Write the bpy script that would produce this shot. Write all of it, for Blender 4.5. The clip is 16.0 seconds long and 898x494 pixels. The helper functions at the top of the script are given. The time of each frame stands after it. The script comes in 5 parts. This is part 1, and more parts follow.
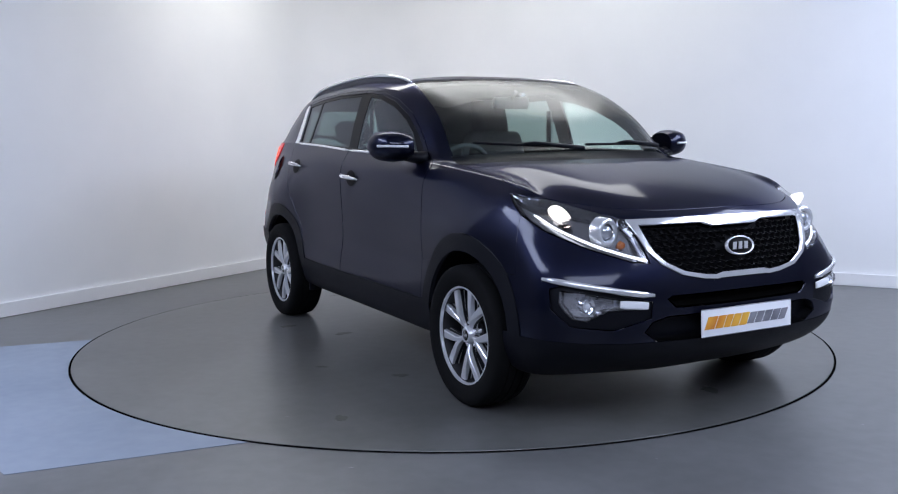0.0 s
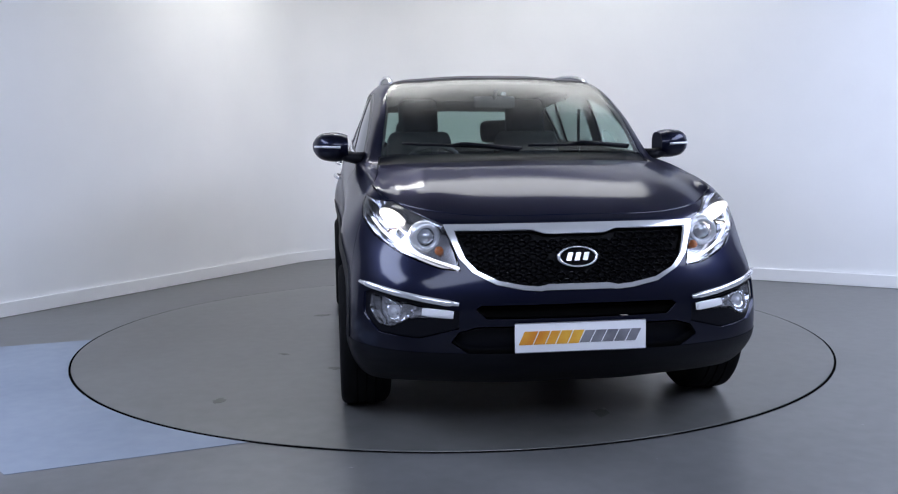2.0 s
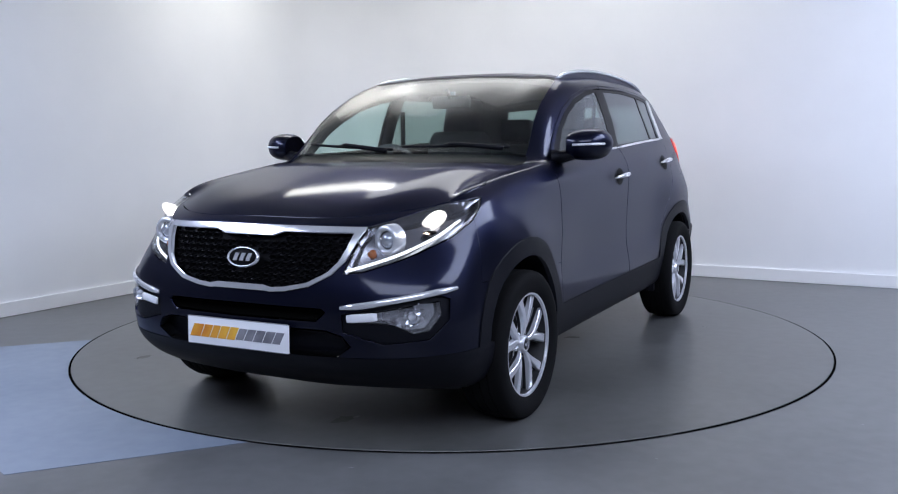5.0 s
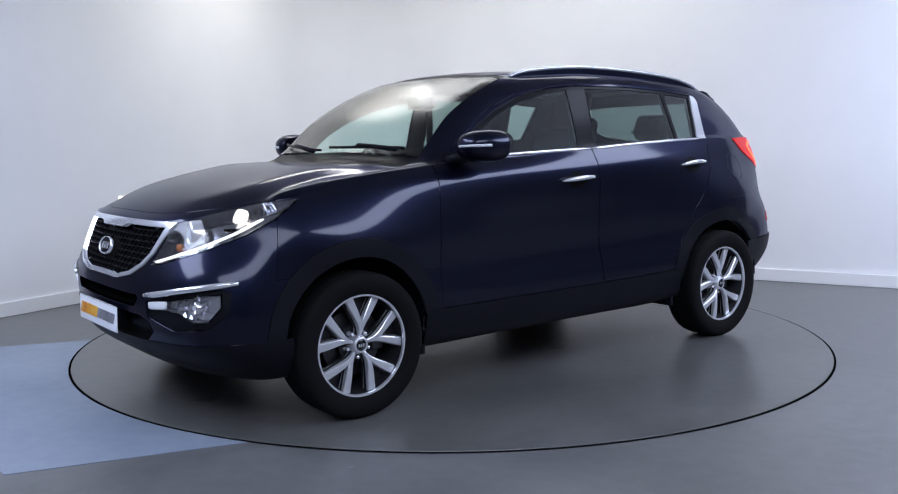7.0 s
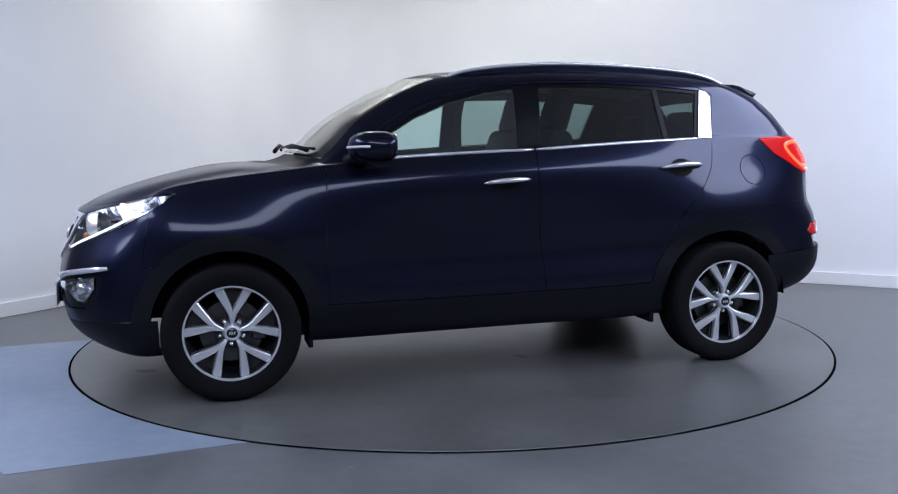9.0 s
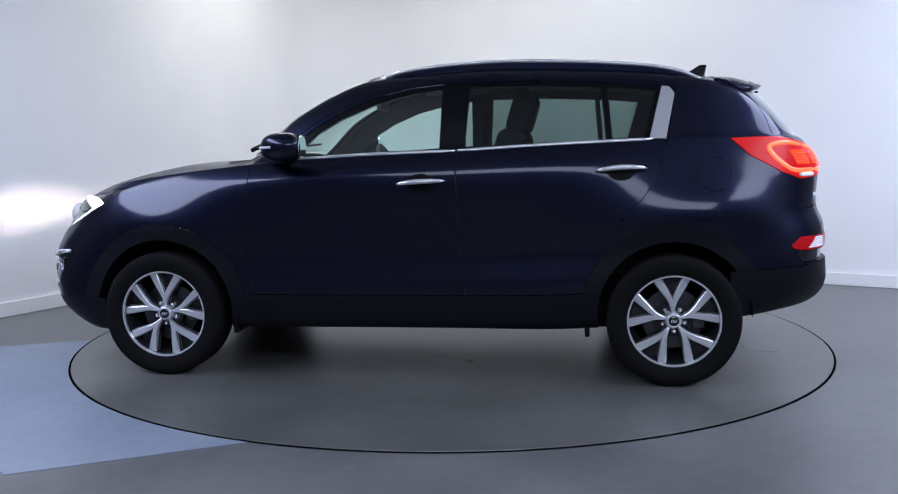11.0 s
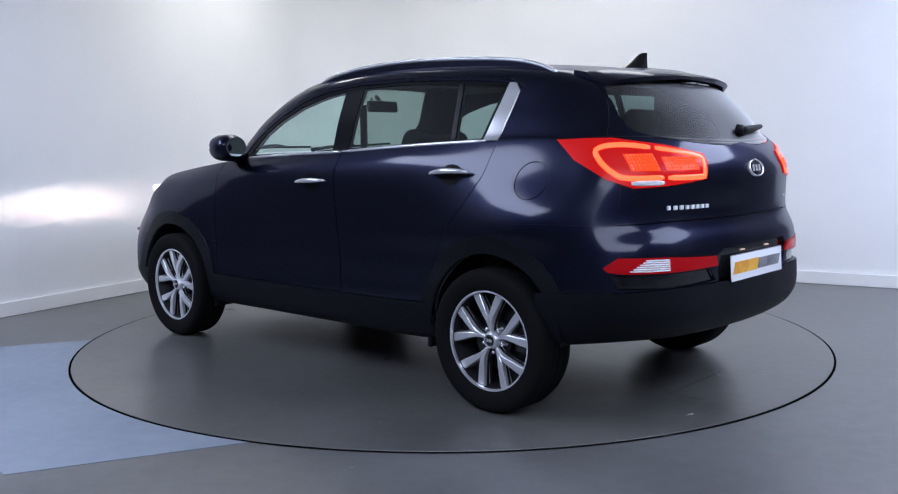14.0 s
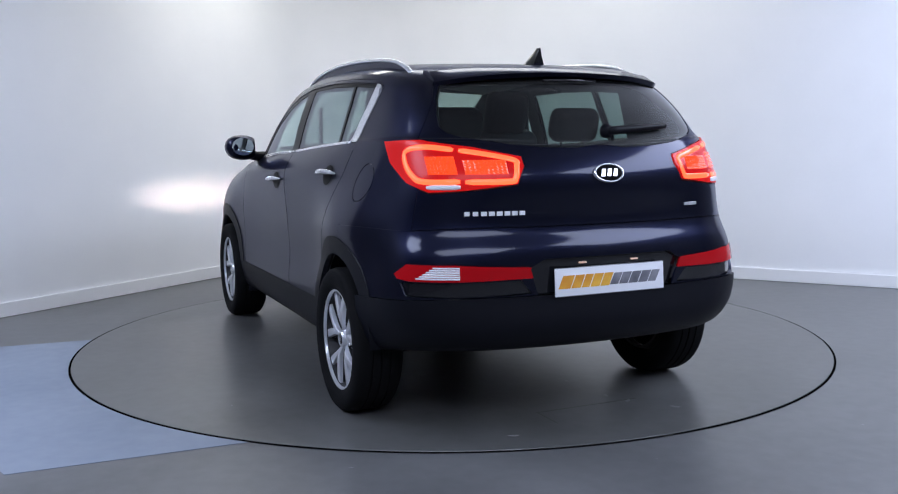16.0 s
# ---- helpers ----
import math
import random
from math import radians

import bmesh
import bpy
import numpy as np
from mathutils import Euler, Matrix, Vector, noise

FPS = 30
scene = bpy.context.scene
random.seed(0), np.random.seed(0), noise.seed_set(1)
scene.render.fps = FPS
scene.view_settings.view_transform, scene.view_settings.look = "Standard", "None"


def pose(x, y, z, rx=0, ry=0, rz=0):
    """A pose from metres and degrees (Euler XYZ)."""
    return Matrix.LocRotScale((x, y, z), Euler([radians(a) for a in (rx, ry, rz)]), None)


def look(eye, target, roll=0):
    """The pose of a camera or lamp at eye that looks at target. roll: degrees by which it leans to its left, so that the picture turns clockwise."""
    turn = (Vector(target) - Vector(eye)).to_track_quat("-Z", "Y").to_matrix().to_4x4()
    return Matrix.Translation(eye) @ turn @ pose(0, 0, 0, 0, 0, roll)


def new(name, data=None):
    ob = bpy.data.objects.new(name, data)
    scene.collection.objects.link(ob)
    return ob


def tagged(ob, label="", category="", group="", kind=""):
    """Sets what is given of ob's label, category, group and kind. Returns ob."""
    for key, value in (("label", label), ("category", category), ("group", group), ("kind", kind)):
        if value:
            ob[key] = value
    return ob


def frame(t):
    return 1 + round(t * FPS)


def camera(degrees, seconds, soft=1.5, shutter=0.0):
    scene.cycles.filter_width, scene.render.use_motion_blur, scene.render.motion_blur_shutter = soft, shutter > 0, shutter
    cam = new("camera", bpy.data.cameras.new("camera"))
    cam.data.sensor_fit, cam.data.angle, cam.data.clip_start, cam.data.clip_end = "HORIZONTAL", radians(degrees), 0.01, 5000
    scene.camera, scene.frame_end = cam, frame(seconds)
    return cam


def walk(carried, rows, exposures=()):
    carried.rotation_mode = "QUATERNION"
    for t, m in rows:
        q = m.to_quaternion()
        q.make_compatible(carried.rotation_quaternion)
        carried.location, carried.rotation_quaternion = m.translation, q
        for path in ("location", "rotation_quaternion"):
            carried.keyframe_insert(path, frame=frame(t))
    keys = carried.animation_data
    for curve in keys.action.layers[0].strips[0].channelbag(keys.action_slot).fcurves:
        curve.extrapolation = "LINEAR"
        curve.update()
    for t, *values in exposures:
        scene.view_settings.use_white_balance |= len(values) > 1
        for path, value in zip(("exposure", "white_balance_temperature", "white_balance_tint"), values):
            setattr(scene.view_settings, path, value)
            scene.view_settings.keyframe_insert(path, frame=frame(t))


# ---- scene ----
cam = camera(52.37, 16.0, soft=1.15)
EYE = (0.0, -5.7542, 1.2189)
CAM_POSE = pose(*EYE, 90 - 6.544, 0, 0.106) @ pose(0, 0, 0, 0, 0, -0.66)
walk(cam, [(0, CAM_POSE), (16, CAM_POSE)], [(0, 0.0, 6500, 10), (16, 0.0, 6500, 10)])

# ------------------------------------------------------------------ light
world = bpy.data.worlds.new("world")
scene.world = world
world.use_nodes = True
world.node_tree.nodes["Background"].inputs[0].default_value = (0.5, 0.6, 0.8, 1)
world.node_tree.nodes["Background"].inputs[1].default_value = 0.02

CEILING = 3.5


def area_lamp(name, at, target, sx, sy, watts, colour):
    d = bpy.data.lights.new(name, "AREA")
    d.shape, d.size, d.size_y, d.energy, d.color = "RECTANGLE", sx, sy, watts, colour
    ob = new(name, d)
    ob.matrix_world = look(at, target)
    return ob


WARM, COOL = (1.0, 0.98, 0.90), (0.71, 0.825, 1.19)
PANELS = [((-1.35, 2.2), 1.2, 0.6, 16, WARM), ((0.5, 1.6), 3.0, 1.5, 19, WARM), ((-4.0, -2.4), 1.8, 4.0, 190, COOL), ((4.4, -2.2), 2.6, 5.4, 262, COOL), ((0.2, -6.6), 5.0, 2.4, 150, COOL)]
for at, sx, sy, watts, tone in PANELS:
    area_lamp("ceiling_lamp", (*at, CEILING - 0.09), (at[0], at[1] - 0.0001, 0), sx, sy, watts, tone)


# ------------------------------------------------------------------ materials
def material(name, colour, rough=0.5, metal=0.0, coat=0.0, emit=None, strength=0.0, coat_rough=0.03):
    m = bpy.data.materials.new(name)
    m.use_nodes = True
    b = m.node_tree.nodes["Principled BSDF"]
    b.inputs["Base Color"].default_value = (*colour, 1)
    b.inputs["Roughness"].default_value = rough
    b.inputs["Metallic"].default_value = metal
    b.inputs["Coat Weight"].default_value = coat
    b.inputs["Coat Roughness"].default_value = coat_rough
    if emit:
        b.inputs["Emission Color"].default_value = (*emit, 1)
        b.inputs["Emission Strength"].default_value = strength
    return m


def grain(m, scale, low, high, socket="Roughness", detail=6.0, bump=0.0, stretch=(1, 1, 1)):
    """Noise on one input of the surface, and a fine relief."""
    nt = m.node_tree
    b = nt.nodes["Principled BSDF"]
    co = nt.nodes.new("ShaderNodeTexCoord")
    mp = nt.nodes.new("ShaderNodeMapping")
    mp.inputs["Scale"].default_value = stretch
    no = nt.nodes.new("ShaderNodeTexNoise")
    no.inputs["Scale"].default_value, no.inputs["Detail"].default_value = scale, detail
    nt.links.new(co.outputs["Object"], mp.inputs["Vector"])
    nt.links.new(mp.outputs["Vector"], no.inputs["Vector"])
    if socket == "Base Color":
        ramp = nt.nodes.new("ShaderNodeValToRGB")
        ramp.color_ramp.elements[0].position, ramp.color_ramp.elements[1].position = 0.3, 0.7
        ramp.color_ramp.elements[0].color, ramp.color_ramp.elements[1].color = (*low, 1), (*high, 1)
        nt.links.new(no.outputs["Fac"], ramp.inputs["Fac"])
        nt.links.new(ramp.outputs["Color"], b.inputs["Base Color"])
    else:
        mr = nt.nodes.new("ShaderNodeMapRange")
        mr.inputs["To Min"].default_value, mr.inputs["To Max"].default_value = low, high
        nt.links.new(no.outputs["Fac"], mr.inputs["Value"])
        nt.links.new(mr.outputs["Result"], b.inputs[socket])
    if bump:
        bp = nt.nodes.new("ShaderNodeBump")
        bp.inputs["Strength"].default_value, bp.inputs["Distance"].default_value = bump, 0.002
        nt.links.new(no.outputs["Fac"], bp.inputs["Height"])
        nt.links.new(bp.outputs["Normal"], b.inputs["Normal"])
    return m


def glass_material(name, tint, low=0.045, gloss=0.02):
    m = bpy.data.materials.new(name)
    m.use_nodes = True
    nt = m.node_tree
    nt.nodes.clear()
    out = nt.nodes.new("ShaderNodeOutputMaterial")
    mix = nt.nodes.new("ShaderNodeMixShader")
    clear = nt.nodes.new("ShaderNodeBsdfTransparent")
    shine = nt.nodes.new("ShaderNodeBsdfGlossy")
    facing_ = nt.nodes.new("ShaderNodeLayerWeight")
    facing_.inputs["Blend"].default_value = 0.5
    power = nt.nodes.new("ShaderNodeMath")
    power.operation = "POWER"
    power.inputs[1].default_value = 4.0
    fres = nt.nodes.new("ShaderNodeMapRange")
    fres.inputs["To Min"].default_value, fres.inputs["To Max"].default_value = low, 0.9
    nt.links.new(facing_.outputs["Facing"], power.inputs[0])
    nt.links.new(power.outputs[0], fres.inputs["Value"])
    clear.inputs["Color"].default_value = (*tint, 1)
    shine.inputs["Roughness"].default_value = gloss
    nt.links.new(fres.outputs["Result"], mix.inputs[0])
    nt.links.new(clear.outputs[0], mix.inputs[1])
    nt.links.new(shine.outputs[0], mix.inputs[2])
    nt.links.new(mix.outputs[0], out.inputs[0])
    return m


PAINT = material("navy_paint", (0.0056, 0.0071, 0.0215), 0.36, 0.82, 0.56, coat_rough=0.10)
PAINT.node_tree.nodes["Principled BSDF"].inputs["Specular Tint"].default_value = (0.36, 0.39, 0.54, 1)
grain(PAINT, 1800, 0.31, 0.41, detail=1)
PLASTIC = grain(material("black_plastic", (0.0042, 0.0046, 0.0078), 0.5), 900, 0.42, 0.55, bump=0.15)
GLOSSBLACK = material("gloss_black", (0.006, 0.006, 0.008), 0.12, 0, 0.5)
CHROME = material("chrome", (0.84, 0.85, 0.88), 0.16, 0.70)
SATIN = grain(material("satin_silver", (0.78, 0.80, 0.83), 0.26, 0.6), 500, 0.20, 0.30)
RUBBER = grain(material("tyre_rubber", (0.0065, 0.0065, 0.007), 0.8), 300, 0.7, 0.9, bump=0.2)
ALLOY = grain(material("machined_alloy", (0.72, 0.73, 0.76), 0.28, 0.70), 6, 0.26, 0.32)
ALLOYDARK = grain(material("dark_alloy", (0.010, 0.010, 0.012), 0.5, 0.0), 200, 0.4, 0.55)
STEEL = grain(material("brake_steel", (0.10, 0.10, 0.105), 0.35, 1.0), 150, 0.3, 0.5)
FABRIC = grain(material("seat_fabric", (0.04, 0.042, 0.047), 0.9), 60, 0.8, 0.95)
TRIM = grain(material("cabin_plastic", (0.065, 0.067, 0.073), 0.65), 60, 0.55, 0.75)
LINING = grain(material("headliner_cloth", (0.32, 0.31, 0.29), 0.9), 60, 0.85, 0.95)
CLEAR = glass_material("clear_glass", (0.78, 0.90, 0.85), 0.085, 0.27)
SIDEGLASS = glass_material("clear_side_glass", (0.72, 0.86, 0.83), 0.038, 0.72)
TINTED = glass_material("tinted_glass", (0.36, 0.45, 0.43), 0.018, 0.72)
LENS = glass_material("clear_lens", (0.95, 0.96, 0.98))
REFLECTOR = material("lamp_reflector", (0.42, 0.42, 0.45), 0.15, 0.9)
BULB = material("lit_lamp", (1, 1, 1), 0.3, emit=(1.0, 0.93, 0.80), strength=12)
DRL = material("lit_strip", (1, 1, 1), 0.3, emit=(0.92, 0.95, 1.0), strength=1.6)
AMBER = material("amber_lens", (0.42, 0.13, 0.04), 0.2, 0, 0.5)
RED = material("red_lens", (0.34, 0.003, 0.005), 0.25, 0, 0.08, emit=(1, 0.018, 0.015), strength=0.36)
REDLIT = material("lit_red_lens", (0.6, 0.02, 0.01), 0.2, 0, 0.5, emit=(1.0, 0.10, 0.035), strength=2.6)
REDGLOW = material("lit_red_grid", (0.5, 0.02, 0.01), 0.2, 0, 0.5, emit=(1.0, 0.085, 0.015), strength=0.95)
REDDARK = material("dark_red_lens", (0.44, 0.005, 0.009), 0.22, 0, 0.1)
WHITEPLATE = grain(material("plate_white", (0.82, 0.83, 0.86), 0.35, 0, 0.3), 300, 0.3, 0.4)
ORANGE = grain(material("plate_orange", (0.80, 0.40, 0.04), 0.4), 9, (0.62, 0.22, 0.02), (0.85, 0.50, 0.06), "Base Color")
GREY = grain(material("plate_grey", (0.16, 0.16, 0.18), 0.4), 12, (0.10, 0.10, 0.12), (0.28, 0.28, 0.31), "Base Color")
MIRRORGLASS = material("mirror_glass", (0.75, 0.85, 0.85), 0.03, 1.0)
WALL = grain(material("white_wall_paint", (0.78, 0.78, 0.78), 0.55), 1.3, (0.82, 0.825, 0.83), (0.87, 0.87, 0.87), "Base Color", bump=0.02)
DARKWALL = grain(material("dark_wall_paint", (0.1, 0.1, 0.105), 0.7), 1.3, (0.085, 0.085, 0.09), (0.11, 0.11, 0.115), "Base Color")
BOARD = material("white_skirting", (0.82, 0.82, 0.82), 0.35)
CEIL = grain(material("ceiling_paint", (0.7, 0.7, 0.7), 0.8), 3, (0.68, 0.68, 0.68), (0.74, 0.74, 0.73), "Base Color")
PANEL = material("light_panel", (1, 1, 1), 0.4, emit=(0.92, 0.96, 1.0), strength=2)
DIMLAMP = material("dim_lamp", (0.5, 0.4, 0.35), 0.3, emit=(1.0, 0.62, 0.45), strength=0.35)
CHIP = material("pale_chip", (0.26, 0.26, 0.26), 0.6)
FRAMEBLACK = material("satin_black", (0.005, 0.005, 0.007), 0.3)
CELL = material("grille_black", (0.004, 0.004, 0.005), 0.5)
# brighter metal for the glints on the grille cells
PIN_GLINT = material("grille_pin_glint", (0.20, 0.20, 0.21), 0.25, 0.9)
FOGCHROME = material("fog_reflector", (0.88, 0.88, 0.91), 0.10, 0.85)
PLASTIC.node_tree.nodes["Principled BSDF"].inputs["Specular IOR Level"].default_value = 0.15
for m in (CELL, FRAMEBLACK, RUBBER):
    m.node_tree.nodes["Principled BSDF"].inputs["Specular IOR Level"].default_value = 0.08
BEAM = material("projector_light", (0, 0, 0), 0.5, emit=(1.0, 0.78, 0.70), strength=42000)
STAIN = grain(material("floor_stain", (0.05, 0.048, 0.042), 0.4), 30, (0.044, 0.042, 0.036), (0.072, 0.070, 0.063), "Base Color")
GAP = material("dark_gap", (0.004, 0.004, 0.004), 0.9)
GAP.node_tree.nodes["Principled BSDF"].inputs["Specular IOR Level"].default_value = 0.0
for m in (RED, REDDARK, REDLIT, REDGLOW):
    m.node_tree.nodes["Principled BSDF"].inputs["Specular IOR Level"].default_value = 0.12
BOWL = material("lit_bowl", (0.8, 0.8, 0.8), 0.3, emit=(1.0, 0.92, 0.82), strength=1.4)


def floor_material(name, low, high, rlow, rhigh):
    """Painted concrete: cloudy colour, scuffs and small chips."""
    m = material(name, low, 0.35)
    nt = m.node_tree
    b = nt.nodes["Principled BSDF"]
    co = nt.nodes.new("ShaderNodeTexCoord")
    big = nt.nodes.new("ShaderNodeTexNoise")
    big.inputs["Scale"].default_value, big.inputs["Detail"].default_value = 1.4, 8
    fine = nt.nodes.new("ShaderNodeTexNoise")
    fine.inputs["Scale"].default_value, fine.inputs["Detail"].default_value = 13, 9
    both = nt.nodes.new("ShaderNodeMath")
    both.operation = "MULTIPLY_ADD"
    both.inputs[1].default_value = 0.45
    ramp = nt.nodes.new("ShaderNodeValToRGB")
    ramp.color_ramp.elements[0].position, ramp.color_ramp.elements[1].position = 0.53, 0.92
    ramp.color_ramp.elements[0].color, ramp.color_ramp.elements[1].color = (*low, 1), (*high, 1)
    mr = nt.nodes.new("ShaderNodeMapRange")
    mr.inputs["To Min"].default_value, mr.inputs["To Max"].default_value = rlow, rhigh
    bp = nt.nodes.new("ShaderNodeBump")
    bp.inputs["Strength"].default_value, bp.inputs["Distance"].default_value = 0.08, 0.002
    for n in (big, fine):
        nt.links.new(co.outputs["Object"], n.inputs["Vector"])
    nt.links.new(fine.outputs["Fac"], both.inputs[0])
    nt.links.new(big.outputs["Fac"], both.inputs[2])
    nt.links.new(both.outputs[0], ramp.inputs["Fac"])
    nt.links.new(ramp.outputs["Color"], b.inputs["Base Color"])
    nt.links.new(big.outputs["Fac"], mr.inputs["Value"])
    nt.links.new(mr.outputs["Result"], b.inputs["Roughness"])
    nt.links.new(fine.outputs["Fac"], bp.inputs["Height"])
    nt.links.new(bp.outputs["Normal"], b.inputs["Normal"])
    return m


CONCRETE = floor_material("grey_floor_paint", (0.088, 0.089, 0.090), (0.132, 0.133, 0.134), 0.30, 0.46)
DISC = floor_material("grey_disc_paint", (0.066, 0.066, 0.064), (0.112, 0.112, 0.109), 0.25, 0.35)
BLUE = floor_material("blue_floor_paint", (0.16, 0.195, 0.25), (0.22, 0.255, 0.31), 0.4, 0.6)


# ------------------------------------------------------------------ mesh helpers
def part(name, bm, mat, parent=None, label="", smooth=True, angle=None):
    """Links a bmesh as one mesh object, under parent where one is given."""
    me = bpy.data.meshes.new(name)
    bmesh.ops.recalc_face_normals(bm, faces=bm.faces)
    for f in bm.faces:
        f.smooth = smooth
    if angle:
        for e in bm.edges:
            if len(e.link_faces) == 2 and e.calc_face_angle(0) > radians(angle):
                e.smooth = False
    bm.to_mesh(me)
    bm.free()
    me.materials.append(mat)
    ob = new(name, me)
    if parent:
        ob.parent = parent
    if label:
        tagged(ob, label)
    return ob


def thing(name, label, category, m=None, group="", kind=""):
    ob = new(name)
    ob.empty_display_size = 0.1
    if m is not None:
        ob.matrix_world = m
    return tagged(ob, label, category, group, kind)


def box(bm, lo, hi, bevel=0.0, m=None):
    r = bmesh.ops.create_cube(bm, size=1)
    vs = r["verts"]
    for v in vs:
        v.co = Vector([lo[i] + (v.co[i] + 0.5) * (hi[i] - lo[i]) for i in range(3)])
    if bevel:
        es = list({e for v in vs for e in v.link_edges})
        r = bmesh.ops.bevel(bm, geom=es, offset=bevel, segments=3, affect="EDGES", profile=0.5)
        vs = list({v for f in r["faces"] for v in f.verts} | {v for v in vs if v.is_valid})
    if m is not None:
        bmesh.ops.transform(bm, matrix=m, verts=vs)
    return vs


def prism(bm, outline, depth, m):
    """Extrudes a closed 2D outline along z, then places it by m."""
    a = [bm.verts.new(m @ Vector((x, y, 0))) for x, y in outline]
    b = [bm.verts.new(m @ Vector((x, y, depth))) for x, y in outline]
    bm.faces.new(a[::-1])
    bm.faces.new(b)
    for i in range(len(a)):
        j = (i + 1) % len(a)
        bm.faces.new((a[i], a[j], b[j], b[i]))


def lathe(bm, profile, steps=64, m=Matrix(), closed=False):
    """Turns a profile of (radius, height) about z, then places it by m."""
    rings = []
    for r, h in profile:
        if r < 1e-6:
            rings.append([bm.verts.new(m @ Vector((0, 0, h)))])
        else:
            rings.append([bm.verts.new(m @ Vector((r * math.cos(k * math.tau / steps), r * math.sin(k * math.tau / steps), h))) for k in range(steps)])
    pairs = list(zip(rings, rings[1:])) + ([(rings[-1], rings[0])] if closed else [])
    for a, b in pairs:
        for k in range(steps):
            l = (k + 1) % steps
            if len(a) == 1:
                bm.faces.new((a[0], b[k], b[l]))
            elif len(b) == 1:
                bm.faces.new((a[k], b[0], a[l]))
            else:
                bm.faces.new((a[k], b[k], b[l], a[l]))


def tube(bm, path, radius, steps=10, squash=1.0):
    """A round bar along a path of points, with closed ends. radius: a number, or one for each point."""
    pts = [Vector(p) for p in path]
    rings = []
    for i, p in enumerate(pts):
        d = (pts[min(i + 1, len(pts) - 1)] - pts[max(i - 1, 0)]).normalized()
        side = d.cross(Vector((0, 0, 1)))
        side = side.normalized() if side.length > 1e-4 else Vector((1, 0, 0))
        up = side.cross(d)
        r = radius[i] if isinstance(radius, (list, tuple)) else radius
        rings.append([bm.verts.new(p + side * r * math.cos(k * math.tau / steps) + up * r * squash * math.sin(k * math.tau / steps)) for k in range(steps)])
    for a, b in zip(rings, rings[1:]):
        for k in range(steps):
            bm.faces.new((a[k], a[(k + 1) % steps], b[(k + 1) % steps], b[k]))
    bm.faces.new(rings[0][::-1])
    bm.faces.new(rings[-1])


def smooth_line(pts, n):
    """Catmull-Rom through points, n steps a span."""
    P = [Vector(p) for p in pts]
    out = []
    for i in range(len(P) - 1):
        a, b, c, d = P[max(i - 1, 0)], P[i], P[i + 1], P[min(i + 2, len(P) - 1)]
        for k in range(n):
            t = k / n
            out.append(0.5 * ((2 * b) + (c - a) * t + (2 * a - 5 * b + 4 * c - d) * t * t + (3 * b - a - 3 * c + d) * t ** 3))
    out.append(P[-1])
    return out


# ------------------------------------------------------------------ the room
CORNER = Vector((-1.191, 4.301, 0))
WALL_A = Vector((-0.497, -0.868, 0))   # way of the left-hand wall, from the corner
WALL_B = Vector((0.868, -0.497, 0))    # way of the other wall
ROUND = 0.84


def room_outline(inset, a_len, b_len, steps=16):
    """Plan of the two walls with their rounded corner, from the end of wall A to the end of wall B."""
    centre = CORNER + (WALL_A + WALL_B) * ROUND
    pts = [CORNER + WALL_A * a_len + WALL_B * inset]
    r = ROUND - inset
    for k in range(steps + 1):
        t = k / steps * math.pi / 2
        pts.append(centre - WALL_B * r * math.cos(t) - WALL_A * r * math.sin(t))
    pts.append(CORNER + WALL_B * b_len + WALL_A * inset)
    return pts


def upright(bm, inner, outer, z0, z1):
    n = len(inner)
    for pts, z in ((inner, z0), (inner, z1), (outer, z0), (outer, z1)):
        for p in pts:
            bm.verts.new((p.x, p.y, z))
    bm.verts.ensure_lookup_table()
    v = bm.verts
    for i in range(n - 1):
        bm.faces.new((v[i], v[i + 1], v[n + i + 1], v[n + i]))
        bm.faces.new((v[2 * n + i], v[3 * n + i], v[3 * n + i + 1], v[2 * n + i + 1]))
        bm.faces.new((v[n + i], v[n + i + 1], v[3 * n + i + 1], v[3 * n + i]))
        bm.faces.new((v[i], v[2 * n + i], v[2 * n + i + 1], v[i + 1]))
    for i in (0, n - 1):
        bm.faces.new((v[i], v[n + i], v[3 * n + i], v[2 * n + i]))


A_LEN, B_LEN = 12.0, 10.5
WHITE_A, WHITE_B = 4.75, 6.4   # the white backdrop ends here, the dark room goes on
bm = bmesh.new()
upright(bm, room_outline(0, WHITE_A, WHITE_B), room_outline(-0.12, WHITE_A, WHITE_B), 0, CEILING)
tagged(part("wall_north", bm, WALL, angle=40), "smooth white painted wall with a rounded corner", "wall", kind="structure")
bm = bmesh.new()
upright(bm, room_outline(0.018, WHITE_A, WHITE_B), room_outline(0.002, WHITE_A, WHITE_B), 0.004, 0.105)
tagged(part("baseboard", bm, BOARD, angle=40), "white painted skirting board along the wall", "skirting board", kind="structure")
FAR_A, FAR_B = CORNER + WALL_A * A_LEN, CORNER + WALL_B * B_LEN
FAR_C = FAR_A + WALL_B * B_LEN
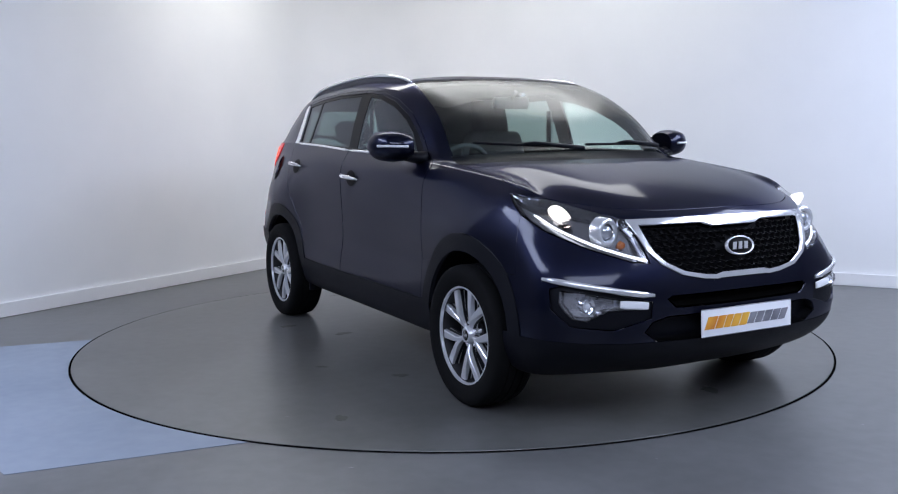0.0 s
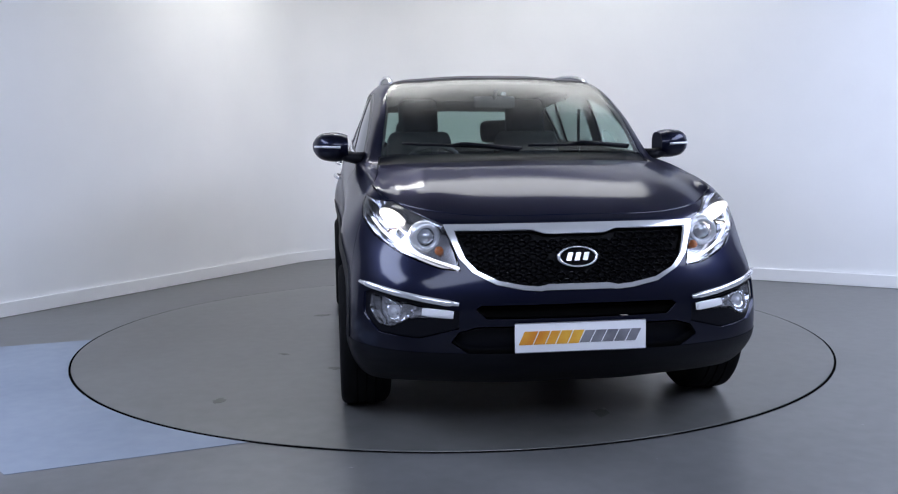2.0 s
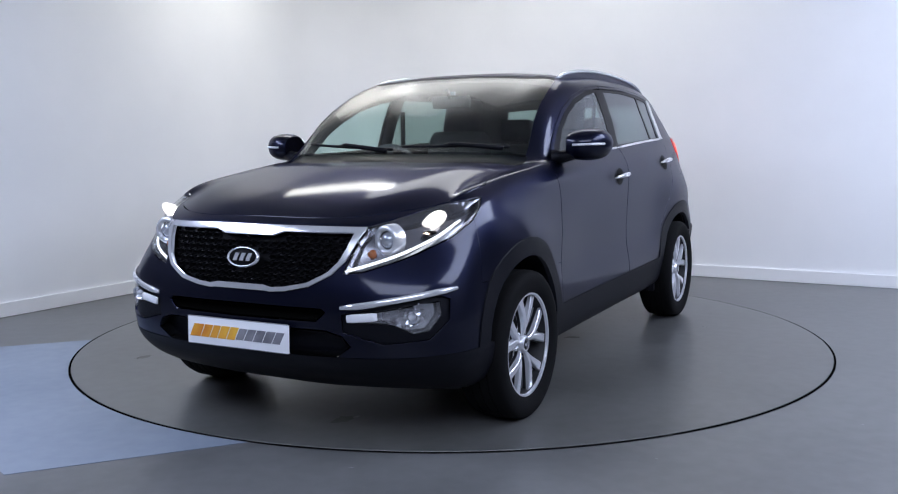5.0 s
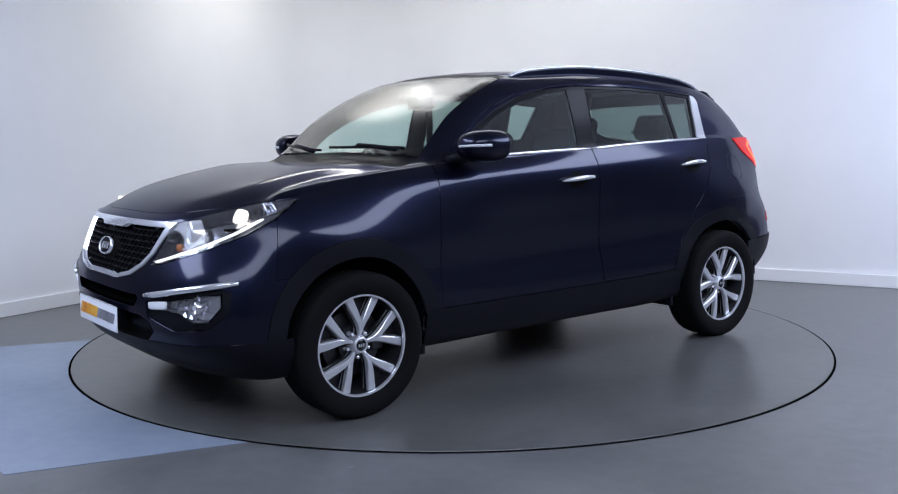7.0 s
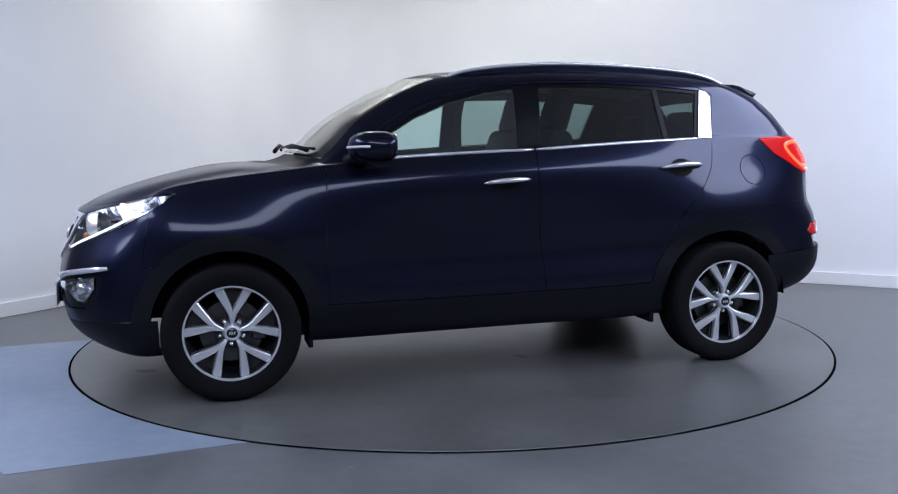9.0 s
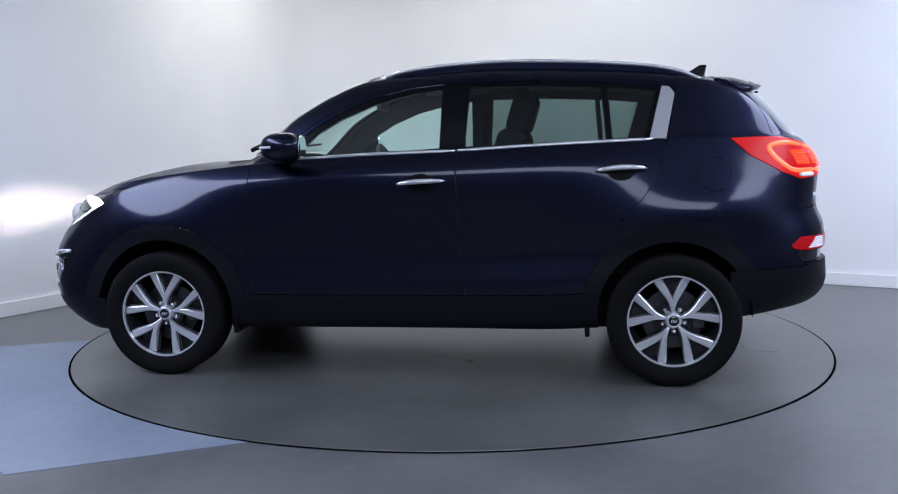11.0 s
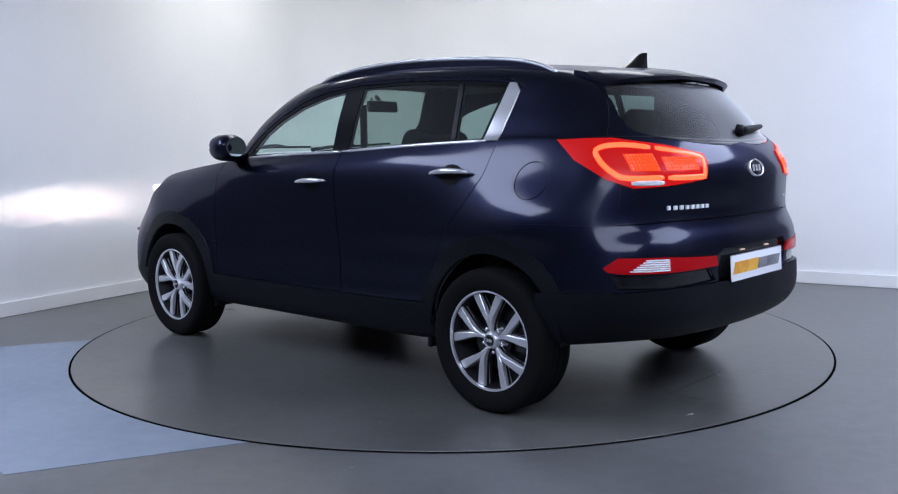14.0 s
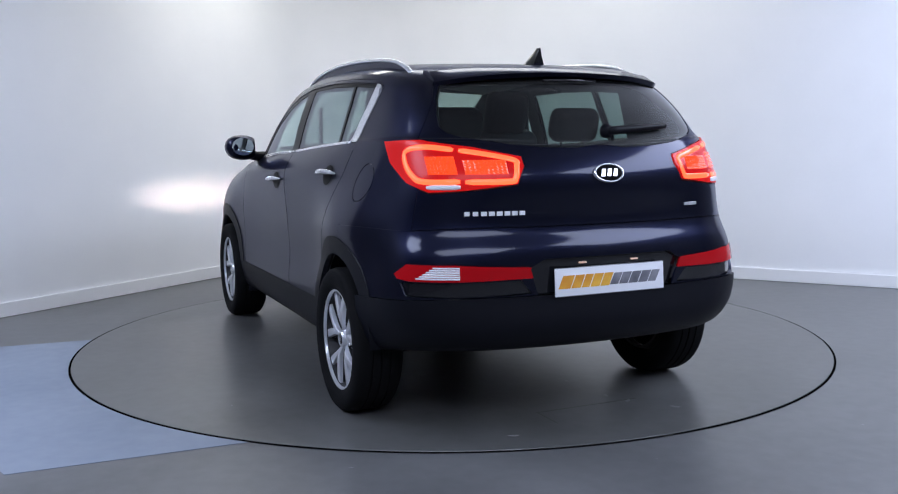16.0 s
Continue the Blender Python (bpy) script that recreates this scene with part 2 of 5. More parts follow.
for name, p, q in (("wall_south", FAR_A, FAR_C), ("wall_east", FAR_B, FAR_C), ("wall_west", CORNER + WALL_A * WHITE_A, FAR_A), ("wall_north_end", CORNER + WALL_B * WHITE_B, FAR_B)):
    d = (q - p).normalized()
    out = Vector((d.y, -d.x, 0))
    out = out if out.dot((CORNER + FAR_C) / 2 - p) < 0 else -out
    bm = bmesh.new()
    upright(bm, [p, q], [p + out * 0.12, q + out * 0.12], 0, CEILING)
    tagged(part(name, bm, DARKWALL, smooth=False), "plain dark grey painted wall", "wall", kind="structure")
MID = (CORNER + FAR_C) / 2
for name, z0, z1, mat, label in (("floor", -0.2, 0.0, CONCRETE, "grey painted concrete floor with faint scuffs"), ("ceiling", CEILING, CEILING + 0.15, CEIL, "plain white ceiling")):
    bm = bmesh.new()
    ang = math.atan2(WALL_B.y, WALL_B.x)
    box(bm, (-B_LEN / 2 - 0.12, -A_LEN / 2 - 0.12, z0), (B_LEN / 2 + 0.12, A_LEN / 2 + 0.12, z1), 0, Matrix.Translation((MID.x, MID.y, 0)) @ Matrix.Rotation(ang, 4, "Z"))
    tagged(part(name, bm, mat, smooth=False), label, name, kind="structure")

# the flush turntable with its dark joint
RING = 2.269
bm = bmesh.new()
lathe(bm, [(0, 0.0055), (RING - 0.010, 0.0055), (RING - 0.008, 0.002), (0, 0.002)], 160)
turntable = thing("turntable", "round grey painted turntable disc flush with the floor", "turntable")
part("disc", bm, DISC, turntable, angle=30)
def blot(name, x, y, size, sq, turn_, mat, z=0.0056, n=13, rough=(0.6, 1.1)):
    """An irregular thin patch lying on the disc."""
    bm = bmesh.new()
    m = Matrix.Translation((x, y, z)) @ Matrix.Rotation(turn_, 4, "Z")
    prism(bm, [(size * random.uniform(*rough) * math.cos(i * math.tau / n), size * sq * random.uniform(*rough) * math.sin(i * math.tau / n)) for i in range(n)], 0.0005, m)
    part(name, bm, mat, turntable, smooth=False)


for x, y, size in ((-1.78, -0.11, 0.030), (-1.66, -0.07, 0.026), (-0.91, 0.57, 0.026), (-0.856, 0.917, 0.034), (-0.866, 1.411, 0.016), (0.772, 0.468, 0.045), (-1.034, 1.589, 0.015),
                   (-2.0, 0.611, 0.026), (-1.349, -0.041, 0.018), (1.783, 0.462, 0.022), (-1.95, -0.25, 0.03), (0.3, 1.75, 0.010), (1.2, -1.5, 0.012)):
    blot("paint_chip", x, y, size, random.uniform(0.22, 0.4), random.uniform(0, 3), CHIP)
for x, y, size in ((-0.763, -0.825, 0.060), (0.888, -0.447, 0.075), (0.806, -0.746, 0.050), (1.838, 0.431, 0.065), (0.411, -1.043, 0.040), (1.35, -1.30, 0.055), (-0.35, -0.60, 0.07), (-0.2, 0.75, 0.05)):
    blot("oil_stain", x, y, size, random.uniform(0.4, 0.7), random.uniform(0, 3), STAIN, 0.0055, 19, (0.55, 1.15))
bm = bmesh.new()
box(bm, (-1.764, -0.17, 0.0055), (-1.757, 0.366, 0.0061))
box(bm, (-1.94, 0.359, 0.0055), (-1.757, 0.366, 0.0061))
part("hatch_joint", bm, STAIN, turntable, "fine dark joint of a small floor hatch", smooth=False)
bm = bmesh.new()
lathe(bm, [(RING - 0.012, 0.0010), (RING - 0.012, 0.0035), (RING + 0.004, 0.0035), (RING + 0.004, 0.0010)], 160, closed=True)
tagged(part("turntable_joint", bm, GAP, angle=30), "narrow black joint around the turntable", "floor joint", kind="structure")

# blue painted field of the floor, which ends at the turntable
bm = bmesh.new()
corners = [(-1.68, -2.459), (-3.39, -0.466)]
a0, a1 = math.atan2(-2.10, -0.84) + math.tau, math.atan2(-0.08, -2.25) + math.tau
arc = [((RING + 0.005) * math.cos(a1 + (a0 - a1) * k / 40), (RING + 0.005) * math.sin(a1 + (a0 - a1) * k / 40)) for k in range(41)]
prism(bm, (arc + corners)[::-1], 0.002, Matrix.Translation((0, 0, 0.0005)))
tagged(part("floor_field", bm, BLUE, smooth=False), "pale blue painted field on the concrete floor beside the turntable", "floor marking", kind="structure")

# small pale flecks on the fixed floor
for k, (fx, fy) in enumerate(((-0.385, -2.424), (-1.741, -1.565), (0.78, -2.36), (1.75, -1.97), (2.3, -1.62), (-0.1, -2.78), (2.9, 0.2), (-2.6, 0.9))):
    bm = bmesh.new()
    size = 0.011 if k == 0 else random.uniform(0.004, 0.010)
    prism(bm, [(size * random.uniform(0.6, 1.1) * math.cos(i * math.tau / 8), size * 0.6 * random.uniform(0.6, 1.1) * math.sin(i * math.tau / 8)) for i in range(8)], 0.0006, Matrix.Translation((fx, fy, 0.0027)) @ Matrix.Rotation(k * 1.3, 4, "Z"))
    tagged(part("floor_fleck", bm, CHIP, smooth=False), "small pale chip in the floor paint", "floor mark", kind="structure")

# ceiling lights
for at, sx, sy, watts, tone in PANELS:
    lamp = thing("ceiling_light", "flat white ceiling light panel, switched on", "ceiling light", pose(*at, CEILING), "ceiling light panels")
    bm = bmesh.new()
    box(bm, (-sx / 2 - 0.03, -sy / 2 - 0.03, -0.05), (sx / 2 + 0.03, sy / 2 + 0.03, -0.001), 0.004)
    part("frame", bm, BOARD, lamp, angle=30)
    bm = bmesh.new()
    box(bm, (-sx / 2, -sy / 2, -0.062), (sx / 2, sy / 2, -0.051), 0.003)
    part("diffuser", bm, PANEL, lamp, angle=30)

# ------------------------------------------------------------------ the car
# Car space: x ahead, y to the car's left, z up; origin on the ground between the axles.
car = thing("suv_car", "dark navy blue suv with chrome trim and lit lamps", "car")
AXLE, HUB_Z, TYRE_R, RIM_R = 1.32, 0.3125, 0.3275, 0.233
SIDE_X = (1.62, 1.32, 0.90, 0.45, -0.20, -0.80, -1.30, -1.62)


def hoop(front, ys, zs, rear, xs=SIDE_X):
    """One character line of the body's left half, from the nose round the side to the tail."""
    return [Vector(p) for p in front] + [Vector(p) for p in zip(xs, ys, zs)] + [Vector(p) for p in rear]


FLOOR_EDGE = hoop([(1.90, 0, .20), (1.88, .34, .20), (1.80, .58, .21), (1.66, .70, .22)], (.72, .72, .72, .72, .72, .72, .72, .72), (.22, .24, .24, .245, .25, .255, .29, .33),
                  [(-1.76, .64, .36), (-1.90, .48, .37), (-1.96, .25, .37), (-1.98, 0, .37)], (1.5, 1.30, .90, .45, -.20, -.80, -1.30, -1.55))
BOTTOM = hoop([(1.98, 0, .235), (1.96, .38, .232), (1.88, .64, .225), (1.74, .79, .21)], (.84, .86, .84, .84, .84, .84, .84, .85), (.225, .25, .245, .25, .255, .26, .30, .34),
              [(-1.88, .74, .37), (-2.03, .55, .38), (-2.085, .28, .38), (-2.10, 0, .38)])
SILL = hoop([(2.10, 0, .325), (2.08, .40, .325), (2.0, .69, .33), (1.84, .855, .335)], (.895, .905, .885, .870, .868, .875, .90, .885), (.34, .36, .36, .36, .37, .38, .42, .44),
            [(-1.92, .80, .46), (-2.08, .60, .46), (-2.14, .30, .46), (-2.155, 0, .46)])
CREASE = hoop([(2.145, 0, .46), (2.12, .42, .46), (2.04, .70, .47), (1.87, .855, .48)], (.895, .915, .890, .873, .871, .880, .91, .895), (.49, .50, .48, .475, .475, .49, .54, .56),
              [(-1.93, .82, .58), (-2.08, .61, .59), (-2.135, .30, .59), (-2.150, 0, .59)])
LOWER = hoop([(2.145, 0, .59), (2.12, .42, .60), (2.03, .69, .62), (1.85, .84, .64)], (.885, .912, .884, .860, .857, .862, .908, .886), (.64, .66, .62, .61, .61, .63, .68, .70),
             [(-1.92, .80, .74), (-2.075, .60, .755), (-2.142, .30, .76), (-2.158, 0, .76)])
MIDDLE = hoop([(2.11, 0, .74), (2.075, .40, .75), (1.97, .64, .77), (1.79, .80, .79)], (.872, .908, .888, .868, .864, .870, .916, .884), (.80, .80, .79, .79, .80, .81, .84, .85),
              [(-1.895, .77, .85), (-2.04, .58, .86), (-2.105, .29, .86), (-2.122, 0, .86)])
SHOULDER = hoop([(2.06, 0, .868), (2.02, .40, .868), (1.92, .60, .88), (1.73, .765, .915)], (.812, .832, .858, .870, .867, .860, .838, .806), (.935, .97, 1.01, 1.035, 1.05, 1.07, 1.07, 1.06),
                [(-1.89, .73, 1.05), (-2.04, .55, 1.07), (-2.115, .28, 1.06), (-2.135, 0, 1.06)])
BELT = hoop([(2.01, 0, .905), (1.97, .38, .905), (1.85, .575, .925), (1.68, .70, .955)], (.748, .775, .808, .815, .81, .80, .785, .755), (.985, 1.035, 1.08, 1.108, 1.155, 1.185, 1.205, 1.205),
            [(-1.855, .685, 1.20), (-1.975, .505, 1.195), (-2.045, .26, 1.185), (-2.065, 0, 1.18)])
BONNET_FRONT = hoop([(1.86, 0, .972), (1.83, .35, .971), (1.72, .53, .992), (1.57, .66, .999)], (.715, .755, .795, .811, .807, .797, .782, .752), (1.02, 1.055, 1.092, 1.114, 1.160, 1.190, 1.210, 1.210),
                    [(-1.85, .682, 1.205), (-1.97, .502, 1.20), (-2.038, .259, 1.19), (-2.057, 0, 1.185)], (1.47, 1.22, .88, .44, -.20, -.80, -1.30, -1.62))
BONNET_BACK = hoop([(1.42, 0, 1.085), (1.40, .32, 1.081), (1.32, .51, 1.084), (1.22, .63, 1.073)], (.69, .735, .775, .807, .804, .794, .778, .748), (1.07, 1.078, 1.10, 1.121, 1.166, 1.196, 1.216, 1.216),
                   [(-1.845, .678, 1.212), (-1.962, .498, 1.208), (-2.03, .257, 1.198), (-2.048, 0, 1.193)], (1.14, 1.0, .83, .43, -.20, -.80, -1.30, -1.62))
COWL = hoop([(1.00, 0, 1.135), (.98, .30, 1.133), (.95, .50, 1.128), (.92, .62, 1.124)], (.68, .72, .755, .802, .80, .79, .773, .743), (1.115, 1.113, 1.118, 1.129, 1.172, 1.203, 1.223, 1.223),
            [(-1.838, .672, 1.219), (-1.95, .494, 1.216), (-2.02, .255, 1.206), (-2.037, 0, 1.20)], (.89, .86, .81, .43, -.20, -.80, -1.30, -1.62))
GLASS_MID = hoop([(.705, 0, 1.350), (.70, .27, 1.348), (.68, .47, 1.345), (.655, .585, 1.343)], (.638, .672, .702, .742, .747, .737, .712, .682), (1.343, 1.343, 1.335, 1.33, 1.35, 1.36, 1.36, 1.36),
                 [(-1.755, .615, 1.35), (-1.85, .46, 1.35), (-1.905, .235, 1.35), (-1.92, 0, 1.35)], (.63, .59, .53, .27, -.22, -.80, -1.30, -1.56))
ROOF_EDGE = hoop([(.31, 0, 1.555), (.30, .26, 1.552), (.27, .44, 1.542), (.265, .545, 1.538)], (.585, .614, .636, .650, .660, .658, .636, .610), (1.532, 1.524, 1.517, 1.522, 1.536, 1.535, 1.512, 1.485),
                 [(-1.63, .55, 1.465), (-1.70, .42, 1.475), (-1.74, .22, 1.48), (-1.75, 0, 1.485)], (.245, .21, .155, .015, -.30, -.80, -1.28, -1.50))
ROOF_MID = hoop([(0, 0, 1.598), (-.02, .2, 1.597), (-.05, .34, 1.59), (-.07, .42, 1.583)], (.45, .47, .49, .50, .51, .51, .49, .46), (1.578, 1.575, 1.575, 1.578, 1.588, 1.582, 1.562, 1.548),
                [(-1.42, .41, 1.54), (-1.48, .32, 1.54), (-1.52, .17, 1.54), (-1.54, 0, 1.54)], (-.09, -.12, -.16, -.25, -.45, -.80, -1.15, -1.32))
RIDGE = [Vector((-0.30 - 0.9 * k / 15, 0, 1.612 - 0.035 * (k / 15) ** 2)) for k in range(16)]
HOOPS = [FLOOR_EDGE, BOTTOM, SILL, CREASE, LOWER, MIDDLE, SHOULDER, BELT, BONNET_FRONT, BONNET_BACK, COWL, GLASS_MID, ROOF_EDGE, ROOF_MID, RIDGE]
NU, NV = 8, 8


def cubic(a, b, c, d, t):
    """Catmull-Rom with spans of uneven length kept from overshooting."""
    la, lb, lc = ((b - a).length + 1e-5) ** 0.5, ((c - b).length + 1e-5) ** 0.5, ((d - c).length + 1e-5) ** 0.5
    m1 = ((b - a) / la - (c - a) / (la + lb) + (c - b) / lb) * lb
    m2 = ((c - b) / lb - (d - b) / (lb + lc) + (d - c) / lc) * lb
    t2, t3 = t * t, t ** 3
    return (2 * t3 - 3 * t2 + 1) * b + (t3 - 2 * t2 + t) * m1 + (-2 * t3 + 3 * t2) * c + (t3 - t2) * m2


def flip(p):
    return Vector((p.x, -p.y, p.z))


def body_grid():
    """The left half of the body as a grid of points: rows upward, columns from nose to tail."""
    fine = []
    for row in HOOPS:
        ext = [flip(row[1])] + row + [flip(row[-2])]
        line = []
        for i in range(len(row) - 1):
            line += [cubic(*ext[i:i + 4], k / NU) for k in range(NU)]
        line.append(row[-1].copy())
        fine.append(line)
    cols = len(fine[0])
    grid = []
    ext = [fine[0]] + fine + [[flip(p) for p in fine[-2]]]
    for i in range(len(fine) - 1):
        for k in range(NV):
            grid.append([cubic(ext[i][j], ext[i + 1][j], ext[i + 2][j], ext[i + 3][j], k / NV) for j in range(cols)])
    grid.append([p.copy() for p in fine[-1]])
    for row in grid:
        row[0].y = row[-1].y = 0.0
    return grid


GRID = body_grid()
shell = bmesh.new()
REGION = shell.faces.layers.int.new("region")
ROWI = shell.faces.layers.int.new("row")
COLI = shell.faces.layers.int.new("col")
verts = [[shell.verts.new(p) for p in row] for row in GRID]
for i in range(len(GRID) - 1):
    for j in range(len(GRID[0]) - 1):
        f = shell.faces.new((verts[i][j], verts[i][j + 1], verts[i + 1][j + 1], verts[i + 1][j]))
        f[ROWI], f[COLI] = i, j
bmesh.ops.remove_doubles(shell, verts=shell.verts, dist=1e-5)
bmesh.ops.recalc_face_normals(shell, faces=shell.faces)
if sum((f.normal.y * f.calc_area()) for f in shell.faces) < 0:
    bmesh.ops.reverse_faces(shell, faces=shell.faces)
from mathutils.bvhtree import BVHTree
SURFACE = BVHTree.FromBMesh(shell)


def on_side(x, z, lift=0.0):
    """The point of the body's left side at x, z, and the normal there."""
    p, n, _, _ = SURFACE.ray_cast(Vector((x, 2, z)), Vector((0, -1, 0)))
    return p + n * lift, n


def on_front(y, z, lift=0.0, way=-1):
    p, n, _, _ = SURFACE.ray_cast(Vector((-3 * way, y, z)), Vector((way, 0, 0)))
    return p + n * lift, n


def on_top(x, y, lift=0.0):
    p, n, _, _ = SURFACE.ray_cast(Vector((x, y, 3)), Vector((0, 0, -1)))
    return p + n * lift, n


def inside(q, poly):
    c = False
    for k in range(len(poly)):
        (x1, y1), (x2, y2) = poly[k - 1], poly[k]
        if (y1 > q[1]) != (y2 > q[1]) and q[0] < (x2 - x1) * (q[1] - y1) / (y2 - y1) + x1:
            c = not c
    return c


CODES = {}


def cut(name, outline, along, near, rounded=0):
    """Cuts an outline of body points through the shell along a way, and marks the faces within as a region. near: tells which faces may be touched."""
    along = Vector(along).normalized()
    e1 = along.cross(Vector((0, 0, 1))).normalized()
    e2 = e1.cross(along)
    pts = [Vector(p) for p in outline]
    if rounded:
        ring = pts[-1:] + pts + pts[:2]
        pts = []
        for i in range(1, len(ring) - 2):
            pts += [cubic(ring[i - 1], ring[i], ring[i + 1], ring[i + 2], k / rounded) for k in range(rounded)]
    flat = [(p.dot(e1), p.dot(e2)) for p in pts]
    for k in range(len(pts)):
        p, q = pts[k - 1], pts[k]
        d = q - p
        no = d.cross(along)
        if no.length < 1e-7:
            continue
        a, b = flat[k - 1], flat[k]
        pad = 0.03
        lo = (min(a[0], b[0]) - pad, min(a[1], b[1]) - pad)
        hi = (max(a[0], b[0]) + pad, max(a[1], b[1]) + pad)
        fs = []
        for f in shell.faces:
            c = f.calc_center_median()
            if near(c):
                u, w = c.dot(e1), c.dot(e2)
                if lo[0] < u < hi[0] and lo[1] < w < hi[1]:
                    fs.append(f)
        geom = fs + list({e for f in fs for e in f.edges}) + list({v for f in fs for v in f.verts})
        if geom:
            bmesh.ops.bisect_plane(shell, geom=geom, dist=1e-5, plane_co=p, plane_no=no.normalized())
    code = CODES.setdefault(name, len(CODES) + 1)
    for f in shell.faces:
        c = f.calc_center_median()
        if near(c) and inside((c.dot(e1), c.dot(e2)), flat):
            f[REGION] = code


def mark(name, test):
    code = CODES.setdefault(name, len(CODES) + 1)
    for f in shell.faces:
        if test(f[ROWI] / NV, f[COLI] / NU, f.calc_center_median()):
            f[REGION] = code


def side(c):
    return c.y > 0.5 and -1.75 < c.x < 1.9


def nose(c):
    return c.x > 1.35


def tail(c):
    return c.x < -1.45


# panels by the body's own lines: 7 belt .. 10 cowl .. 12 roof edge
mark("bumper", lambda v, u, c: v < 6 and c.x > 1.30 and u < 5)
mark("rear_bumper", lambda v, u, c: v < 5 and c.x < -1.38)
mark("wing", lambda v, u, c: 0.84 < c.x <= 1.9 and v >= 4 and u >= 3.6 and v < 10 and c.y > 0.6)
mark("bonnet", lambda v, u, c: 6.9 <= v < 10 and u < 4.6 and c.x > 0.8)
mark("scuttle", lambda v, u, c: 9.6 <= v < 10.12 and u < 4.6 and c.x > 0.8)
mark("windscreen", lambda v, u, c: 10.12 <= v < 11.95 and u < 4.3)
mark("roof", lambda v, u, c: v >= (12.1 if u < 4.5 else 12.3))
mark("header", lambda v, u, c: 11.95 <= v < 12.1 and u < 4.3)
mark("tailgate", lambda v, u, c: 4.9 < v < 12.25 and u >= 12.0)


def xz(pairs):
    return [(x, 1.0, z) for x, z in pairs]


def yz(pairs, x=2.0):
    return [(x, y, z) for y, z in pairs]


def arc_points(cx, cz, r, n=28):
    return [(cx + r * math.cos(k * math.tau / n), 1.0, cz + r * math.sin(k * math.tau / n)) for k in range(n)]


ALONG_Y, ALONG_X = (0, 1, 0), (1, 0, 0)
OUTFRONT, OUTREAR = (0.75, 0.66, 0), (-0.75, 0.66, 0)

cut("front_door", xz([(.85, .37), (.86, .60), (.86, .85), (.845, 1.085), (.74, 1.125), (.64, 1.215), (.55, 1.285), (.42, 1.365), (.22, 1.445), (0, 1.495), (-.25, 1.517), (-.238, 1.1), (-.25, .70), (-.29, .37)]), ALONG_Y, side)
cut("rear_door", xz([(-.25, 1.517), (-.6, 1.522), (-1.0, 1.507), (-1.26, 1.488), (-1.345, 1.45), (-1.285, 1.2), (-1.25, 1.05), (-1.17, .92), (-1.06, .80), (-.97, .66), (-.92, .52), (-.88, .37), (-.29, .37), (-.25, .70), (-.238, 1.1)]), ALONG_Y, side)
cut("window_frame", xz([(.69, 1.125), (.60, 1.215), (.50, 1.285), (.38, 1.355), (.20, 1.43), (0, 1.477), (-.22, 1.497), (-.65, 1.502), (-1.0, 1.488), (-1.265, 1.466), (-1.20, 1.21), (-.60, 1.178), (-.2, 1.157), (.25, 1.132)]), ALONG_Y, side)
cut("chrome_pillar", xz([(-1.264, 1.468), (-1.303, 1.463), (-1.328, 1.430), (-1.282, 1.204), (-1.198, 1.204)]), ALONG_Y, side)
cut("front_window", xz([(.62, 1.14), (.50, 1.255), (.38, 1.328), (.20, 1.403), (0, 1.453), (-.158, 1.475), (-.15, 1.170), (.2, 1.148)]), ALONG_Y, side)
cut("rear_window", xz([(-.30, 1.485), (-.65, 1.487), (-.965, 1.472), (-.990, 1.207), (-.6, 1.190), (-.278, 1.176)]), ALONG_Y, side)
cut("quarter_window", xz([(-.995, 1.471), (-1.238, 1.452), (-1.178, 1.217), (-1.02, 1.209)]), ALONG_Y, side)
cut("fuel_flap", arc_points(-1.51, 1.03, 0.083), ALONG_Y, side)
for name, cx in (("front_arch", AXLE), ("rear_arch", -AXLE)):
    cut(name, arc_points(cx, 0.335, 0.452, 36), ALONG_Y, lambda c: c.y > 0.6)
for cx in (AXLE, -AXLE):
    cut("hole", arc_points(cx, 0.335, 0.372, 36), ALONG_Y, lambda c: c.y > 0.55)
cut("headlamp", [(2.0, .512, .868), (1.90, .615, .908), (1.74, .735, .953), (1.55, .80, .975), (1.60, .81, .935), (1.68, .82, .885), (1.80, .79, .825), (1.92, .68, .765), (2.03, .51, .705), (2.07, .448, .698), (2.06, .462, .735)], OUTFRONT, nose)
cut("grille_surround", yz([(-.02, .874), (.25, .873), (.512, .870), (.489, .815), (.460, .745), (.412, .692), (.322, .645), (.222, .625), (.15, .619), (.13, .622), (-.02, .622)]), ALONG_X, nose)
cut("grille", yz([(-.02, .836), (.12, .836), (.17, .853), (.472, .851), (.458, .80), (.435, .742), (.394, .699), (.314, .660), (.215, .642), (.155, .637), (.12, .645), (-.02, .645)]), ALONG_X, nose)
cut("upper_intake", yz([(-.02, .567), (.385, .566), (.405, .553), (.365, .515), (-.02, .512)]), ALONG_X, nose)
cut("lower_intake", yz([(-.02, .485), (.40, .482), (.47, .462), (.50, .42), (.42, .362), (-.02, .352)]), ALONG_X, nose)
cut("fog_recess", [(2.10, .455, .545), (2.02, .62, .592), (1.90, .76, .618), (1.86, .80, .60), (1.87, .80, .52), (1.93, .74, .45), (2.04, .60, .435), (2.11, .47, .475)], OUTFRONT, nose)
